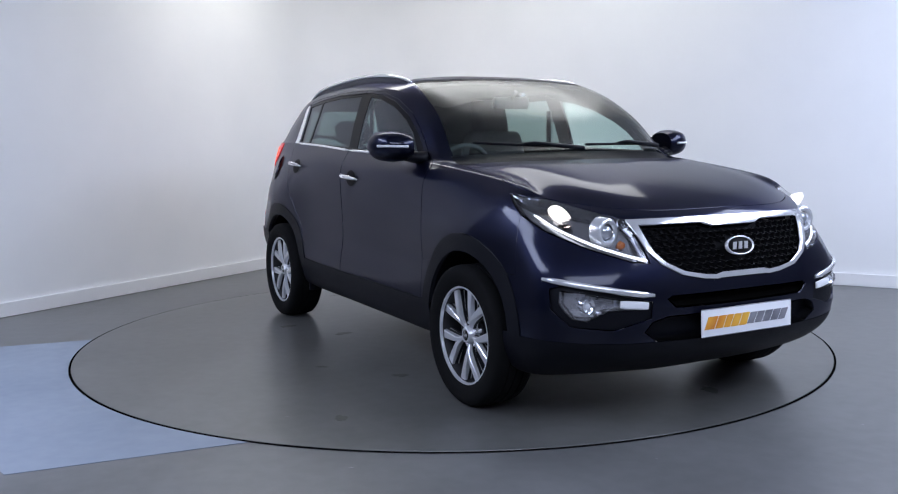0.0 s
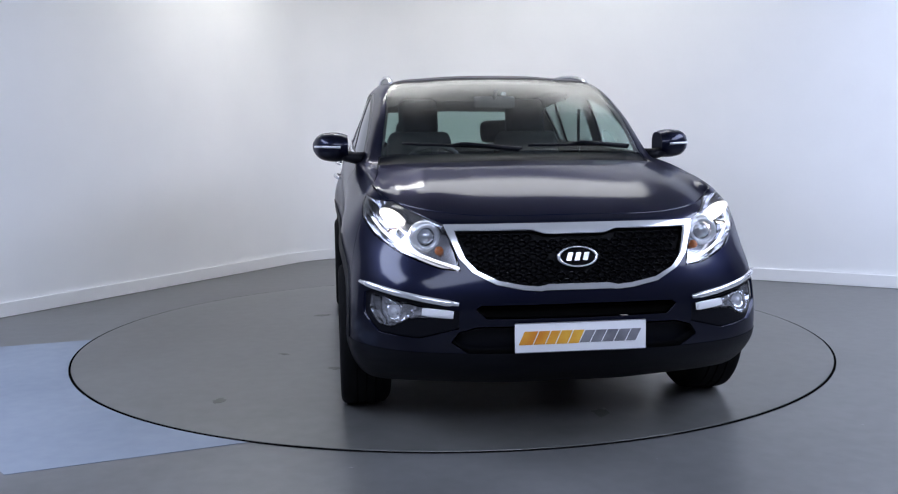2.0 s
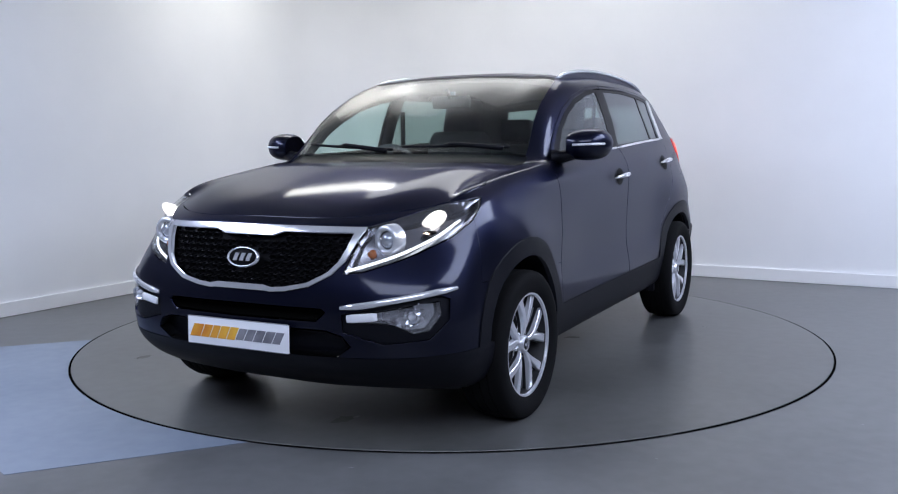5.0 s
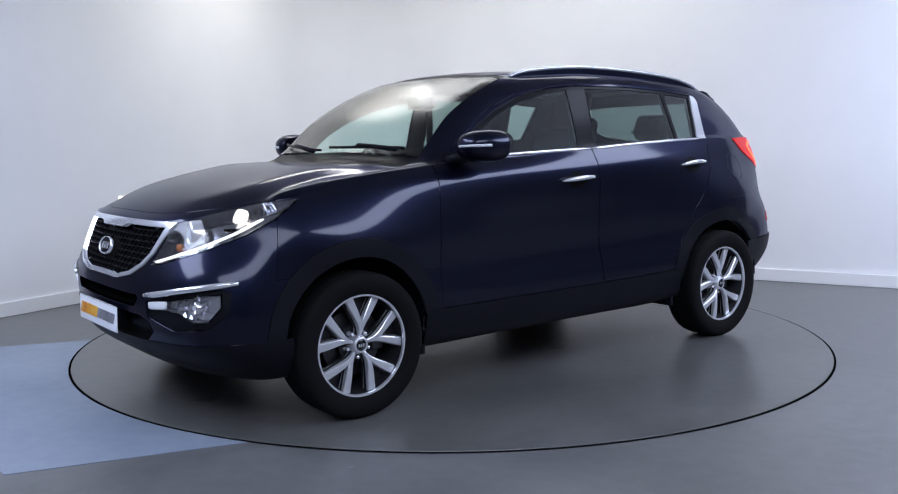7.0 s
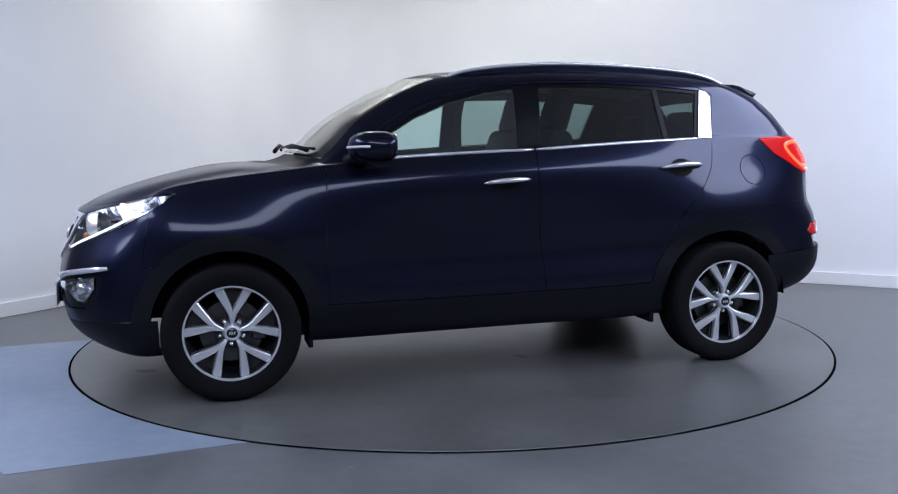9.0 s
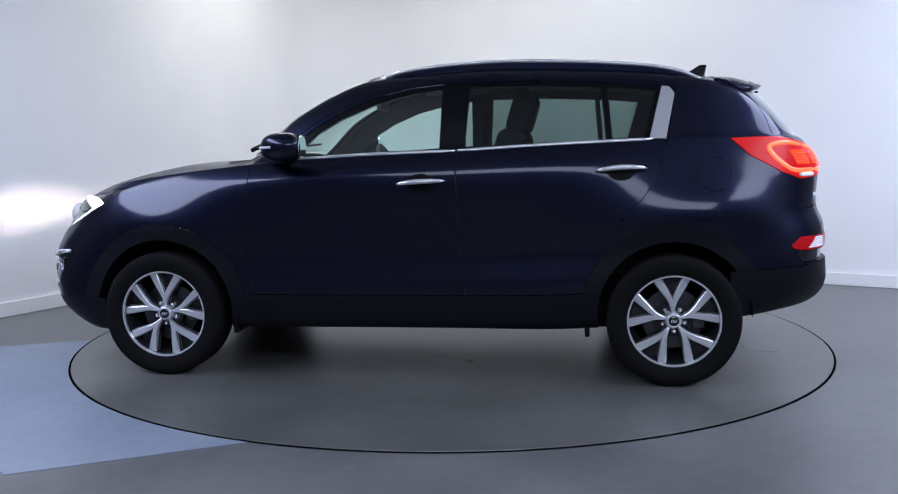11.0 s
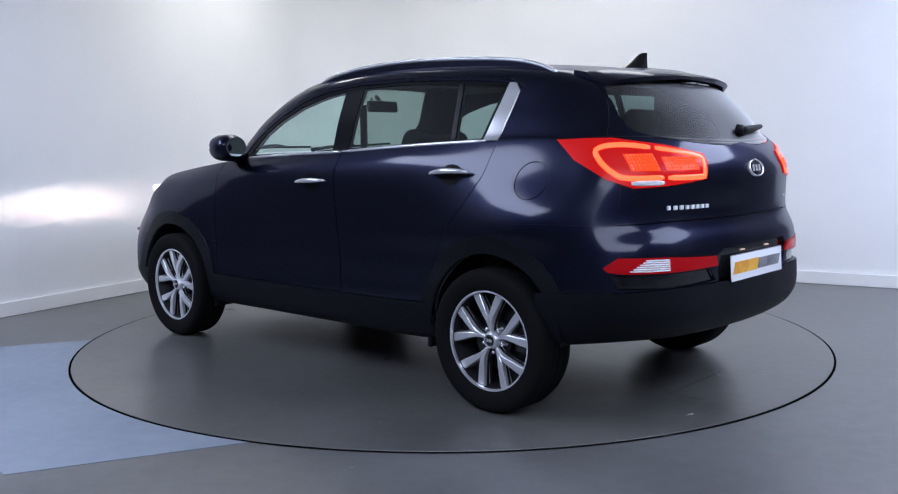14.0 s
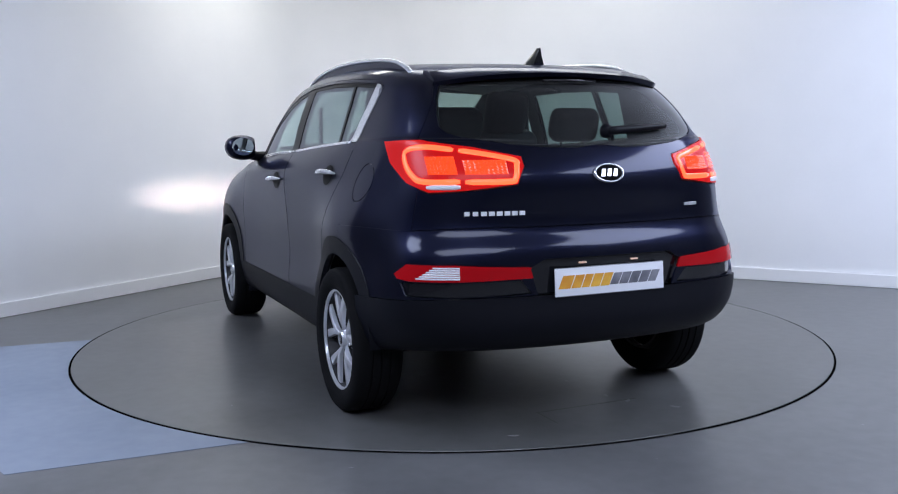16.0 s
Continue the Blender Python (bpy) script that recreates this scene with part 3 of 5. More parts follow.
cut("fog_lamp", [(2.08, .485, .548), (2.0, .64, .578), (1.89, .775, .600), (1.89, .78, .54), (1.93, .74, .478), (1.97, .69, .470), (2.02, .625, .512), (2.08, .485, .515)], OUTFRONT, nose)
cut("tailgate", yz([(-.02, 1.478), (.40, 1.474), (.545, 1.462), (.60, 1.38), (.665, 1.27), (.70, 1.21), (.66, 1.19), (-.02, 1.16)], -2.0), ALONG_X, tail)
cut("rear_glass", yz([(-.02, 1.184), (.045, 1.182), (.11, 1.173), (.23, 1.176), (.367, 1.187), (.47, 1.203), (.555, 1.220), (.60, 1.238), (.618, 1.262), (.612, 1.31), (.585, 1.385), (.545, 1.448), (.40, 1.462), (-.02, 1.468)], -2.0), ALONG_X, tail)
cut("tail_lamp", [(-1.595, .765, 1.203), (-1.70, .74, 1.206), (-1.82, .69, 1.206), (-1.98, .53, 1.175), (-2.07, .37, 1.137), (-2.085, .362, 1.10), (-2.085, .385, 1.032), (-2.02, .58, 1.008), (-1.93, .70, 1.0), (-1.85, .77, 1.035), (-1.72, .80, 1.115)], OUTREAR, tail)
cut("rear_reflector", [(-1.845, .81, .680), (-1.90, .78, .722), (-2.04, .63, .722), (-2.12, .36, .708), (-2.13, .325, .700), (-2.13, .335, .662), (-2.06, .62, .655), (-1.93, .78, .655), (-1.86, .80, .662)], OUTREAR, tail)
cut("rear_recess", [(-1.88, .805, .650), (-2.06, .62, .650), (-2.13, .40, .654), (-2.14, .36, .60), (-2.08, .60, .592), (-1.92, .80, .597)], OUTREAR, tail)
cut("plate_recess", yz([(-.02, .735), (.30, .735), (.36, .70), (.32, .58), (.25, .555), (-.02, .555)], -2.0), ALONG_X, tail)
mark("sill_trim", lambda v, u, c: v < 2.4 and -0.95 < c.x < 0.95)
mark("front_lip", lambda v, u, c: v < 2.3 and c.x > 1.65)
mark("rear_skirt", lambda v, u, c: v < 3.0 and c.x < -1.6 and c.z < 0.60)

NORMALS = {}
shell.normal_update()
for v in shell.verts:
    NORMALS[v] = v.normal.copy()
SEPARATE = {}
for f in shell.faces:
    SEPARATE.setdefault(f[REGION], []).append(f)


def panel(region, name, mat, parent=None, label="", sink=0.0, gap=0.0025, lip=0.014, both=False, tag=None):
    """Takes a region off the shell as a panel with turned-in edges. both: one panel over the whole width, else one a side."""
    faces = SEPARATE.get(CODES.get(region, 0), [])
    made = []
    for sgn in ((0,) if both else (1, -1)):
        bm = bmesh.new()
        old = {}
        nrm = {}
        for s in ((1, -1) if both else (sgn,)):
            index = {}
            for f in faces:
                vs = []
                for v in f.verts:
                    if both and abs(v.co.y) < 1e-4:
                        key = ("mid", v)
                        if key not in old:
                            old[key] = bm.verts.new(v.co)
                            n = NORMALS[v].copy()
                            n.y = 0
                            nrm[old[key]] = n.normalized()
                        vs.append(old[key])
                        continue
                    if v not in index:
                        index[v] = bm.verts.new((v.co.x, v.co.y * s, v.co.z))
                        n = NORMALS[v]
                        nrm[index[v]] = Vector((n.x, n.y * s, n.z))
                    vs.append(index[v])
                try:
                    bm.faces.new(vs if s > 0 else vs[::-1])
                except ValueError:
                    pass
        for v in list(bm.verts):
            v.co += nrm[v] * -sink
        rim = [e for e in bm.edges if e.is_boundary]
        inward = {}
        for e in rim:
            f = e.link_faces[0]
            d = (e.verts[1].co - e.verts[0].co).normalized()
            w = d.cross(f.normal if f.normal.length else Vector((0, 0, 1)))
            f.normal_update()
            w = d.cross(f.normal)
            if w.dot(f.calc_center_median() - e.verts[0].co) < 0:
                w = -w
            for v in e.verts:
                inward[v] = inward.get(v, Vector()) + w
        for v, w in inward.items():
            if w.length:
                v.co += w.normalized() * gap
        if lip:
            low = {v: bm.verts.new(v.co - nrm[v] * lip + (w.normalized() if w.length else w) * 0.004) for v, w in inward.items()}
            for v, q in low.items():
                nrm[q] = (nrm[v] - (inward[v].normalized() if inward[v].length else Vector()) * 1.5).normalized()
            for e in rim:
                a, b = e.verts
                f = e.link_faces[0]
                lp = next(l for l in f.loops if l.edge == e)
                a, b = lp.vert, lp.link_loop_next.vert
                bm.faces.new((b, a, low[a], low[b]))
        me = bpy.data.meshes.new(name)
        bm.verts.index_update()
        normals = [tuple(nrm[v]) for v in bm.verts]
        for f in bm.faces:
            f.smooth = True
        bm.to_mesh(me)
        bm.free()
        me.materials.append(mat)
        me.normals_split_custom_set_from_vertices(normals)
        ob = new(name, me)
        ob.parent = parent or car
        if label:
            tagged(ob, label)
        made.append(ob)
    return made


body = panel("", "body", PAINT, label="dark navy blue metallic painted body", both=True, gap=0.0, lip=0.010)[0]
bumper = panel("bumper", "front_bumper", PAINT, both=True, gap=0.0012)[0]
rear_bumper = panel("rear_bumper", "rear_bumper", PAINT, both=True, gap=0.0012)[0]
panel("wing", "front_wing", PAINT, gap=0.0015)
bonnet = panel("bonnet", "bonnet", PAINT, both=True, gap=0.0045)[0]
panel("scuttle", "scuttle_panel", PLASTIC, label="black plastic panel below the windscreen", sink=0.012, both=True)
windscreen = panel("windscreen", "windscreen", CLEAR, label="clear laminated windscreen", sink=0.002, gap=0.001, lip=0.004, both=True)[0]
panel("header", "header_seal", PLASTIC, label="black seal above the windscreen", sink=0.002, gap=0, both=True)
panel("roof", "roof_panel", PAINT, both=True, gap=0.001)
tailgate = panel("tailgate", "tailgate", PAINT, both=True, gap=0.004)[0]
rear_glass = panel("rear_glass", "rear_window", TINTED, tailgate, "dark tinted rear window", sink=0.003, gap=0.001, lip=0.004, both=True)[0]
panel("front_door", "front_door", PAINT, gap=0.0042, lip=0.02)
panel("rear_door", "rear_door", PAINT, gap=0.0042, lip=0.02)
panel("window_frame", "window_frame", FRAMEBLACK, label="gloss black window surround", sink=0.004, gap=0.001)
panel("chrome_pillar", "pillar_trim", CHROME, label="chrome trim behind the rear side window", sink=-0.004, gap=0.001)
panel("front_window", "side_window", SIDEGLASS, label="clear front side window", sink=0.009, gap=0.0, lip=0.003)
panel("rear_window", "side_window", TINTED, label="dark tinted rear side window", sink=0.009, gap=0.0, lip=0.003)
panel("quarter_window", "quarter_window", TINTED, label="dark tinted small quarter window", sink=0.009, gap=0.0, lip=0.003)
for ob in panel("fuel_flap", "fuel_flap", PAINT, gap=0.005)[1:]:
    bpy.data.objects.remove(ob)
panel("front_arch", "arch_trim", PLASTIC, label="matt black wheel arch moulding", sink=-0.006, gap=0.0, lip=0.022)
panel("rear_arch", "arch_trim", PLASTIC, label="matt black wheel arch moulding", sink=-0.006, gap=0.0, lip=0.022)
panel("sill_trim", "sill_trim", PLASTIC, label="matt black sill moulding", sink=-0.003, gap=0.0)
panel("front_lip", "lower_lip", PLASTIC, bumper, "matt black lower bumper lip", sink=-0.003, gap=0.0, both=True)
panel("rear_skirt", "lower_skirt", PLASTIC, rear_bumper, "matt black lower part of the bumper", sink=-0.010, gap=0.0, both=True)
surround = panel("grille_surround", "grille_surround", CHROME, label="chrome grille surround", sink=-0.008, gap=0.0, lip=0.02, both=True)[0]
panel("grille", "grille_backing", CELL, surround, sink=0.03, both=True)
panel("upper_intake", "intake", GAP, bumper, "dark air intake", sink=0.035, gap=0.001, lip=-0.034, both=True)
panel("lower_intake", "intake", PLASTIC, bumper, "dark air intake", sink=0.045, gap=0.0, lip=-0.046, both=True)
panel("fog_recess", "fog_lamp_bezel", PLASTIC, label="black plastic fog lamp bezel", sink=0.012, gap=0.0)
panel("rear_recess", "bumper_recess", GLOSSBLACK, label="gloss black recess under the reflector", sink=0.014, gap=0.0)
panel("plate_recess", "plate_recess", GLOSSBLACK, rear_bumper, sink=0.02, both=True)
lamps = panel("headlamp", "headlamp", LENS, label="clear headlamp with its lamp lit", sink=0.001, gap=0.002)
backs = panel("headlamp", "housing", REFLECTOR, sink=0.05, gap=0.003, lip=-0.046)
for ob, lamp in zip(backs, lamps):
    ob.parent = lamp
fogs = panel("fog_lamp", "fog_lamp", LENS, label="clear fog lamp", sink=0.004, gap=0.001)
backs = panel("fog_lamp", "reflector", FOGCHROME, sink=0.04, gap=0.002, lip=-0.034)
for ob, lamp in zip(backs, fogs):
    ob.parent = lamp
tails = panel("tail_lamp", "tail_lamp", RED, label="red tail lamp, lit", sink=-0.006, gap=0.001)
panel("rear_reflector", "rear_reflector", REDDARK, label="red reflector with a clear reversing lamp", sink=-0.004, gap=0.001)


# ------------------------------------------------------------------ wheels
def wheel_at(x, sgn, roll):
    """One road wheel: tyre, machined ten-spoke rim, hub cap, nuts and brake disc. Its own z axis points out of the car."""
    m = Matrix.Translation((x, sgn * 0.815, HUB_Z)) @ Matrix.Rotation(-sgn * math.pi / 2, 4, "X")
    wheel = new("wheel")
    wheel.parent = car
    wheel.matrix_local = m
    tagged(wheel, "black tyre on a machined ten-spoke alloy rim")
    bm = bmesh.new()
    r, w = TYRE_R, 0.112
    prof = [(RIM_R - 0.012, -w + 0.02), (RIM_R + 0.02, -w + 0.004), (RIM_R + 0.055, -w), (r - 0.022, -w + 0.010), (r - 0.006, -w + 0.026), (r, -w + 0.05), (r, -0.045), (r - 0.007, -0.044), (r - 0.007, -0.038), (r, -0.037),
            (r, -0.004), (r - 0.007, -0.003), (r - 0.007, 0.003), (r, 0.004), (r, 0.037), (r - 0.007, 0.038), (r - 0.007, 0.044), (r, 0.045), (r, w - 0.035), (r - 0.005, w - 0.016), (r - 0.018, w - 0.004), (RIM_R + 0.055, w), (RIM_R + 0.02, w - 0.004), (RIM_R + 0.004, w - 0.012), (RIM_R - 0.012, w - 0.02)]
    lathe(bm, prof, 96, closed=True)
    part("tyre", bm, RUBBER, wheel, "black rubber road tyre", angle=50)
    bm = bmesh.new()
    R = RIM_R
    lathe(bm, [(R - 0.015, 0.084), (R - 0.013, 0.095), (R, 0.096), (R + 0.004, 0.090), (R + 0.003, 0.078), (R - 0.010, 0.076)], 96, closed=True)
    part("rim", bm, ALLOY, wheel, "machined silver alloy rim edge", angle=40)
    bm = bmesh.new()
    lathe(bm, [(R - 0.0135, 0.083), (R - 0.022, 0.05), (R - 0.045, -0.09), (R - 0.03, -0.09), (R + 0.001, 0.05), (R - 0.005, 0.0755)], 72)
    part("rim_barrel", bm, ALLOYDARK, wheel, "dark inner rim barrel", angle=40)
    for k in range(5):
        base = k * math.tau / 5 + roll
        for lean in (-1, 1):
            bm = bmesh.new()
            axis = base + math.pi / 5
            line = smooth_line([(0.026, 0.019, 0), (0.045, 0.030, 0), (0.066, 0.042, 0), (0.09, 0.0505, 0), (0.12, 0.0555, 0), (0.165, 0.061, 0), (0.209, 0.067, 0)], 2)
            n = len(line) - 1
            rows = []
            for i, q in enumerate(line):
                t = i / n
                half = 0.0052 + 0.0155 * t ** 1.25
                z = 0.078 - 0.014 * (1 - t) ** 2 + 0.008 * math.sin(t * math.pi)
                d = (line[min(i + 1, n)] - line[max(i - 1, 0)]).normalized()
                lead = Vector((math.cos(axis), math.sin(axis)))
                across = Vector((-lead.y, lead.x)) * lean
                mid = lead * q.x + across * q.y
                way = lead * d.x + across * d.y
                c, s = way.x, way.y
                row = []
                for off, dz in ((-half - 0.006, -0.035), (-half, -0.003), (-half + 0.004, 0.0), (half - 0.004, 0.0), (half, -0.003), (half + 0.006, -0.035)):
                    row.append(bm.verts.new((mid.x - off * s, mid.y + off * c, z + dz)))
                rows.append(row)
            for a, b in zip(rows, rows[1:]):
                for q in range(5):
                    bm.faces.new((a[q], a[q + 1], b[q + 1], b[q]))
                bm.faces.new((a[5], a[0], b[0], b[5]))
            bm.faces.new(rows[0])
            bm.faces.new(rows[-1][::-1])
            part("spoke", bm, ALLOY, wheel, angle=35)
            bm = bmesh.new()
            rows = []
            for i, q in enumerate(line):
                t = i / n
                mid = Vector((math.cos(axis), math.sin(axis))) * q.x + Vector((-math.sin(axis), math.cos(axis))) * lean * q.y
                c, s = math.cos(axis), math.sin(axis)
                half = 0.011 + 0.0145 * t ** 1.1
                rows.append([bm.verts.new((mid.x - off * s, mid.y + off * c, 0.052 + 0.010 * t + dz)) for off, dz in ((-half, -0.03), (-half, 0.004), (half, 0.004), (half, -0.03))])
            for a, b in zip(rows, rows[1:]):
                for w_ in range(4):
                    bm.faces.new((a[w_], a[(w_ + 1) % 4], b[(w_ + 1) % 4], b[w_]))
            bm.faces.new(rows[0])
            bm.faces.new(rows[-1][::-1])
            part("spoke_back", bm, ALLOYDARK, wheel, "dark painted spoke flank", angle=35)
        # dark web between the paired spokes' ends
        bm = bmesh.new()
        ang = base
        a = [(0.062, -0.17), (R - 0.03, -0.33), (R - 0.02, 0), (R - 0.03, 0.33), (0.062, 0.17)]
        prism(bm, [(q * math.cos(ang + w_), q * math.sin(ang + w_)) for q, w_ in a], 0.012, Matrix.Translation((0, 0, 0.022)))
        part("spoke_web", bm, ALLOYDARK, wheel, smooth=False)
        bm = bmesh.new()
        a2 = base + math.pi / 5
        lathe(bm, [(0, 0.062), (0.007, 0.062), (0.009, 0.058), (0.009, 0.035), (0.012, 0.034), (0.012, 0.02)], 12, Matrix.Translation((0.057 * math.cos(a2), 0.057 * math.sin(a2), 0)))
        part("wheel_nut", bm, CHROME, wheel)
    bm = bmesh.new()
    lathe(bm, [(0, 0.030), (0.085, 0.030), (0.085, 0.0), (0, 0.0)], 48)
    part("hub", bm, ALLOYDARK, wheel, angle=30)
    bm = bmesh.new()
    lathe(bm, [(0.026, 0.082), (0.030, 0.084), (0.036, 0.080), (0.043, 0.060), (0.046, 0.03)], 40)
    part("hub_ring", bm, ALLOY, wheel)
    bm = bmesh.new()
    lathe(bm, [(0, 0.083), (0.024, 0.0825), (0.027, 0.079), (0.027, 0.05)], 32)
    part("hub_cap", bm, GLOSSBLACK, wheel, "gloss black hub cap with a silver emblem")
    bm = bmesh.new()
    for q in (-1, 0, 1):
        prism(bm, [(q * 0.011 - 0.004, -0.007), (q * 0.011 + 0.002, -0.007), (q * 0.011 + 0.004, 0.007), (q * 0.011 - 0.002, 0.007)], 0.0012, Matrix.Translation((0, 0, 0.0832)))
    part("emblem", bm, CHROME, wheel, smooth=False)
    bm = bmesh.new()
    lathe(bm, [(0.07, 0.0), (0.15, 0.0), (0.152, -0.003), (0.152, -0.02), (0.07, -0.02)], 64, closed=True)
    part("brake_disc", bm, STEEL, wheel, "bare steel brake disc", angle=30)
    # black sheet added behind the brake as the shade between the spokes
    bm = bmesh.new()
    lathe(bm, [(0, -0.045), (R - 0.04, -0.045), (R - 0.04, -0.05), (0, -0.05)], 48)
    part("spoke_gap_shade", bm, GAP, wheel, angle=30)
    bm = bmesh.new()
    box(bm, (-0.16, -0.05, -0.035), (-0.095, 0.05, 0.018), 0.008)
    part("brake_caliper", bm, STEEL, wheel, angle=40)


for x in (AXLE, -AXLE):
    for sgn in (1, -1):
        wheel_at(x, sgn, radians((122.5 if x > 0 else 129.5) if sgn > 0 else 62.5))
        # wheel house
        bm = bmesh.new()
        n = 24
        R = 0.378
        prof = [(math.cos(k * math.pi / n), math.sin(k * math.pi / n)) for k in range(n + 1)]
        rows = []
        for y, s in ((0.884, 1.0), (0.50, 1.0), (0.50, 0.0)):
            rows.append([bm.verts.new((x + c * R * s, sgn * y, 0.335 + q * R * s)) for c, q in prof])
        for a, b in zip(rows, rows[1:]):
            for k in range(n):
                try:
                    bm.faces.new((a[k], a[k + 1], b[k + 1], b[k]))
                except ValueError:
                    pass
        part("wheel_house", bm, PLASTIC, car, "black plastic wheel house liner")


# ------------------------------------------------------------------ body trim
def both_sides(build):
    for s in (1, -1):
        build(s)


def strip(bm, pts, s, width, lift, thick, ends=0.4):
    """A flat rounded bar laid along body points with normals; pts: (place, normal)."""
    rows = []
    n = len(pts)
    for i, (p, nm) in enumerate(pts):
        d = (pts[min(i + 1, n - 1)][0] - pts[max(i - 1, 0)][0]).normalized()
        up = nm.cross(d).normalized()
        w = width * (1 - ends if i in (0, n - 1) else 1)
        prof = [(-0.5, 0), (-0.46, 0.6), (-0.3, 0.95), (0, 1.05), (0.3, 0.95), (0.46, 0.6), (0.5, 0)]
        rows.append([p + up * w * a + nm * (lift + thick * b) for a, b in prof])
    vs = [[bm.verts.new((q.x, q.y * s, q.z)) for q in row] for row in rows]
    for a, b in zip(vs, vs[1:]):
        for k in range(6):
            bm.faces.new((a[k], a[k + 1], b[k + 1], b[k]))
        bm.faces.new((a[6], a[0], b[0], b[6]))
    bm.faces.new(vs[0])
    bm.faces.new(vs[-1][::-1])


def on_line(points, n, finder):
    return [finder(*q[:2]) for q in smooth_line([(a, b, 0) for a, b in points], n)]


def trim_side(s):
    # belt line of chrome, split at the door joint
    for a, b in (((0.66, 1.118), (-0.232, 1.156)), ((-0.246, 1.1565), (-1.215, 1.204))):
        bm = bmesh.new()
        k = 16
        pts = [on_side(a[0] + (b[0] - a[0]) * i / k, a[1] + (b[1] - a[1]) * i / k + 0.004 * math.sin(math.pi * i / k)) for i in range(k + 1)]
        strip(bm, pts, s, 0.017, -0.003, 0.008)
        part("belt_strip", bm, CHROME, car, "bright chrome strip below the side windows")
    # door handles
    for x, z, tilt in ((-0.065, 0.998, 0.10), (-1.06, 1.052, 0.06)):
        p, n = on_side(x, z)
        # black oval laid on the door skin, in place of a hollow's shade
        bm = bmesh.new()
        lathe(bm, [(0, 0.0), (0.9, 0.004), (1.0, 0.010)], 28, Matrix())
        for v in bm.verts:
            q, w = on_side(x + v.co.x * 0.068, z - 0.003 + v.co.y * 0.047, 0.0035)
            v.co = Vector((q.x, q.y * s, q.z))
        part("handle_shade", bm, CELL, car, "dark oval painted as the shade behind a door handle")
        handle = bmesh.new()
        pts = [on_side(x + 0.125 - 0.25 * i / 12, z + 0.004 * math.sin(math.pi * i / 12) - tilt * (0.125 - 0.25 * i / 12) * 0.6) for i in range(13)]
        path = []
        for i, (q, w) in enumerate(pts):
            q = q + w * (0.012 + 0.030 * math.sin(math.pi * i / 12) ** 0.6)
            path.append((q.x, q.y * s, q.z))
        tube(handle, path, [0.004 + 0.011 * math.sin(math.pi * i / 12) ** 0.5 for i in range(13)], 12, 0.9)
        part("door_handle", handle, CHROME, car, "bright chrome door handle")
    # mirror
    bm = bmesh.new()
    tube(bm, [(0.70, s * 0.775, 1.115), (0.69, s * 0.82, 1.122), (0.68, s * 0.88, 1.135)], [0.062, 0.050, 0.046], 12, 0.62)
    part("mirror_arm", bm, PLASTIC, car, "black plastic mirror arm")
    bm = bmesh.new()
    rings = []
    for i in range(15):
        t = i / 14
        y = 0.855 + 0.185 * t
        r = math.sin(math.pi * min(1, 0.22 + 0.62 * t) if t < 0.55 else math.pi * (0.56 + 0.42 * ((t - 0.55) / 0.45) ** 1.5)) ** 0.55
        hz, hx = 0.087 * r * (0.95 - 0.12 * t), 0.138 * r
        cz, cx = 1.177 + 0.006 * t, 0.630 - 0.05 * t
        ring = []
        for k in range(24):
            a = k * math.tau / 24
            c, q = math.cos(a), math.sin(a)
            xx = hx * (abs(c) ** 0.75) * (1 if c > 0 else -0.55)
            zz = hz * (abs(q) ** 0.8) * (1 if q > 0 else -1)
            ring.append(bm.verts.new((cx + xx, s * y, cz + zz)))
        rings.append(ring)
    for a, b in zip(rings, rings[1:]):
        for k in range(24):
            bm.faces.new((a[k], a[(k + 1) % 24], b[(k + 1) % 24], b[k]))
    bm.faces.new(rings[0])
    bm.faces.new(rings[-1])
    front_edge = [max((v.co.copy() for v in ring), key=lambda c: c.x - 3 * abs(c.z - 1.187)) for ring in rings]
    shell_ob = part("mirror_housing", bm, PAINT, car, "navy painted door mirror with a white indicator strip", angle=55)
    bm = bmesh.new()
    path = []
    for i in range(3, 14):
        path.append(front_edge[i])
    tube(bm, path, 0.0065, 8)
    part("indicator_strip", bm, WHITEPLATE, shell_ob, "white indicator strip")
    bm = bmesh.new()
    prism(bm, [(math.cos(k * math.tau / 24) * 0.07 * (1 if abs(math.cos(k * math.tau / 24)) < 0.8 else 0.96), math.sin(k * math.tau / 24) * 0.055) for k in range(24)], 0.004, Matrix.Translation((0.525, s * 0.94, 1.186)) @ Matrix.Rotation(math.pi / 2, 4, "Z") @ Matrix.Rotation(math.pi / 2, 4, "X"))
    part("mirror_glass", bm, MIRRORGLASS, shell_ob, "reflecting mirror glass", smooth=False)
    # roof rail
    bm = bmesh.new()
    xs = [0.16, 0.08, -0.05, -0.2, -0.45, -0.75, -1.05, -1.25, -1.38, -1.46]
    zs = [-0.005, 0.016, 0.030, 0.035, 0.036, 0.036, 0.034, 0.028, 0.014, -0.006]
    path = []
    for x, h in zip(xs, zs):
        p, n = on_top(x, 0.575)
        path.append(Vector((x, s * 0.585, p.z + h)))
    path = smooth_line(path, 5)
    tube(bm, path, [0.0125 + 0.0035 * math.sin(math.pi * i / (len(path) - 1)) for i in range(len(path))], 10, 0.7)
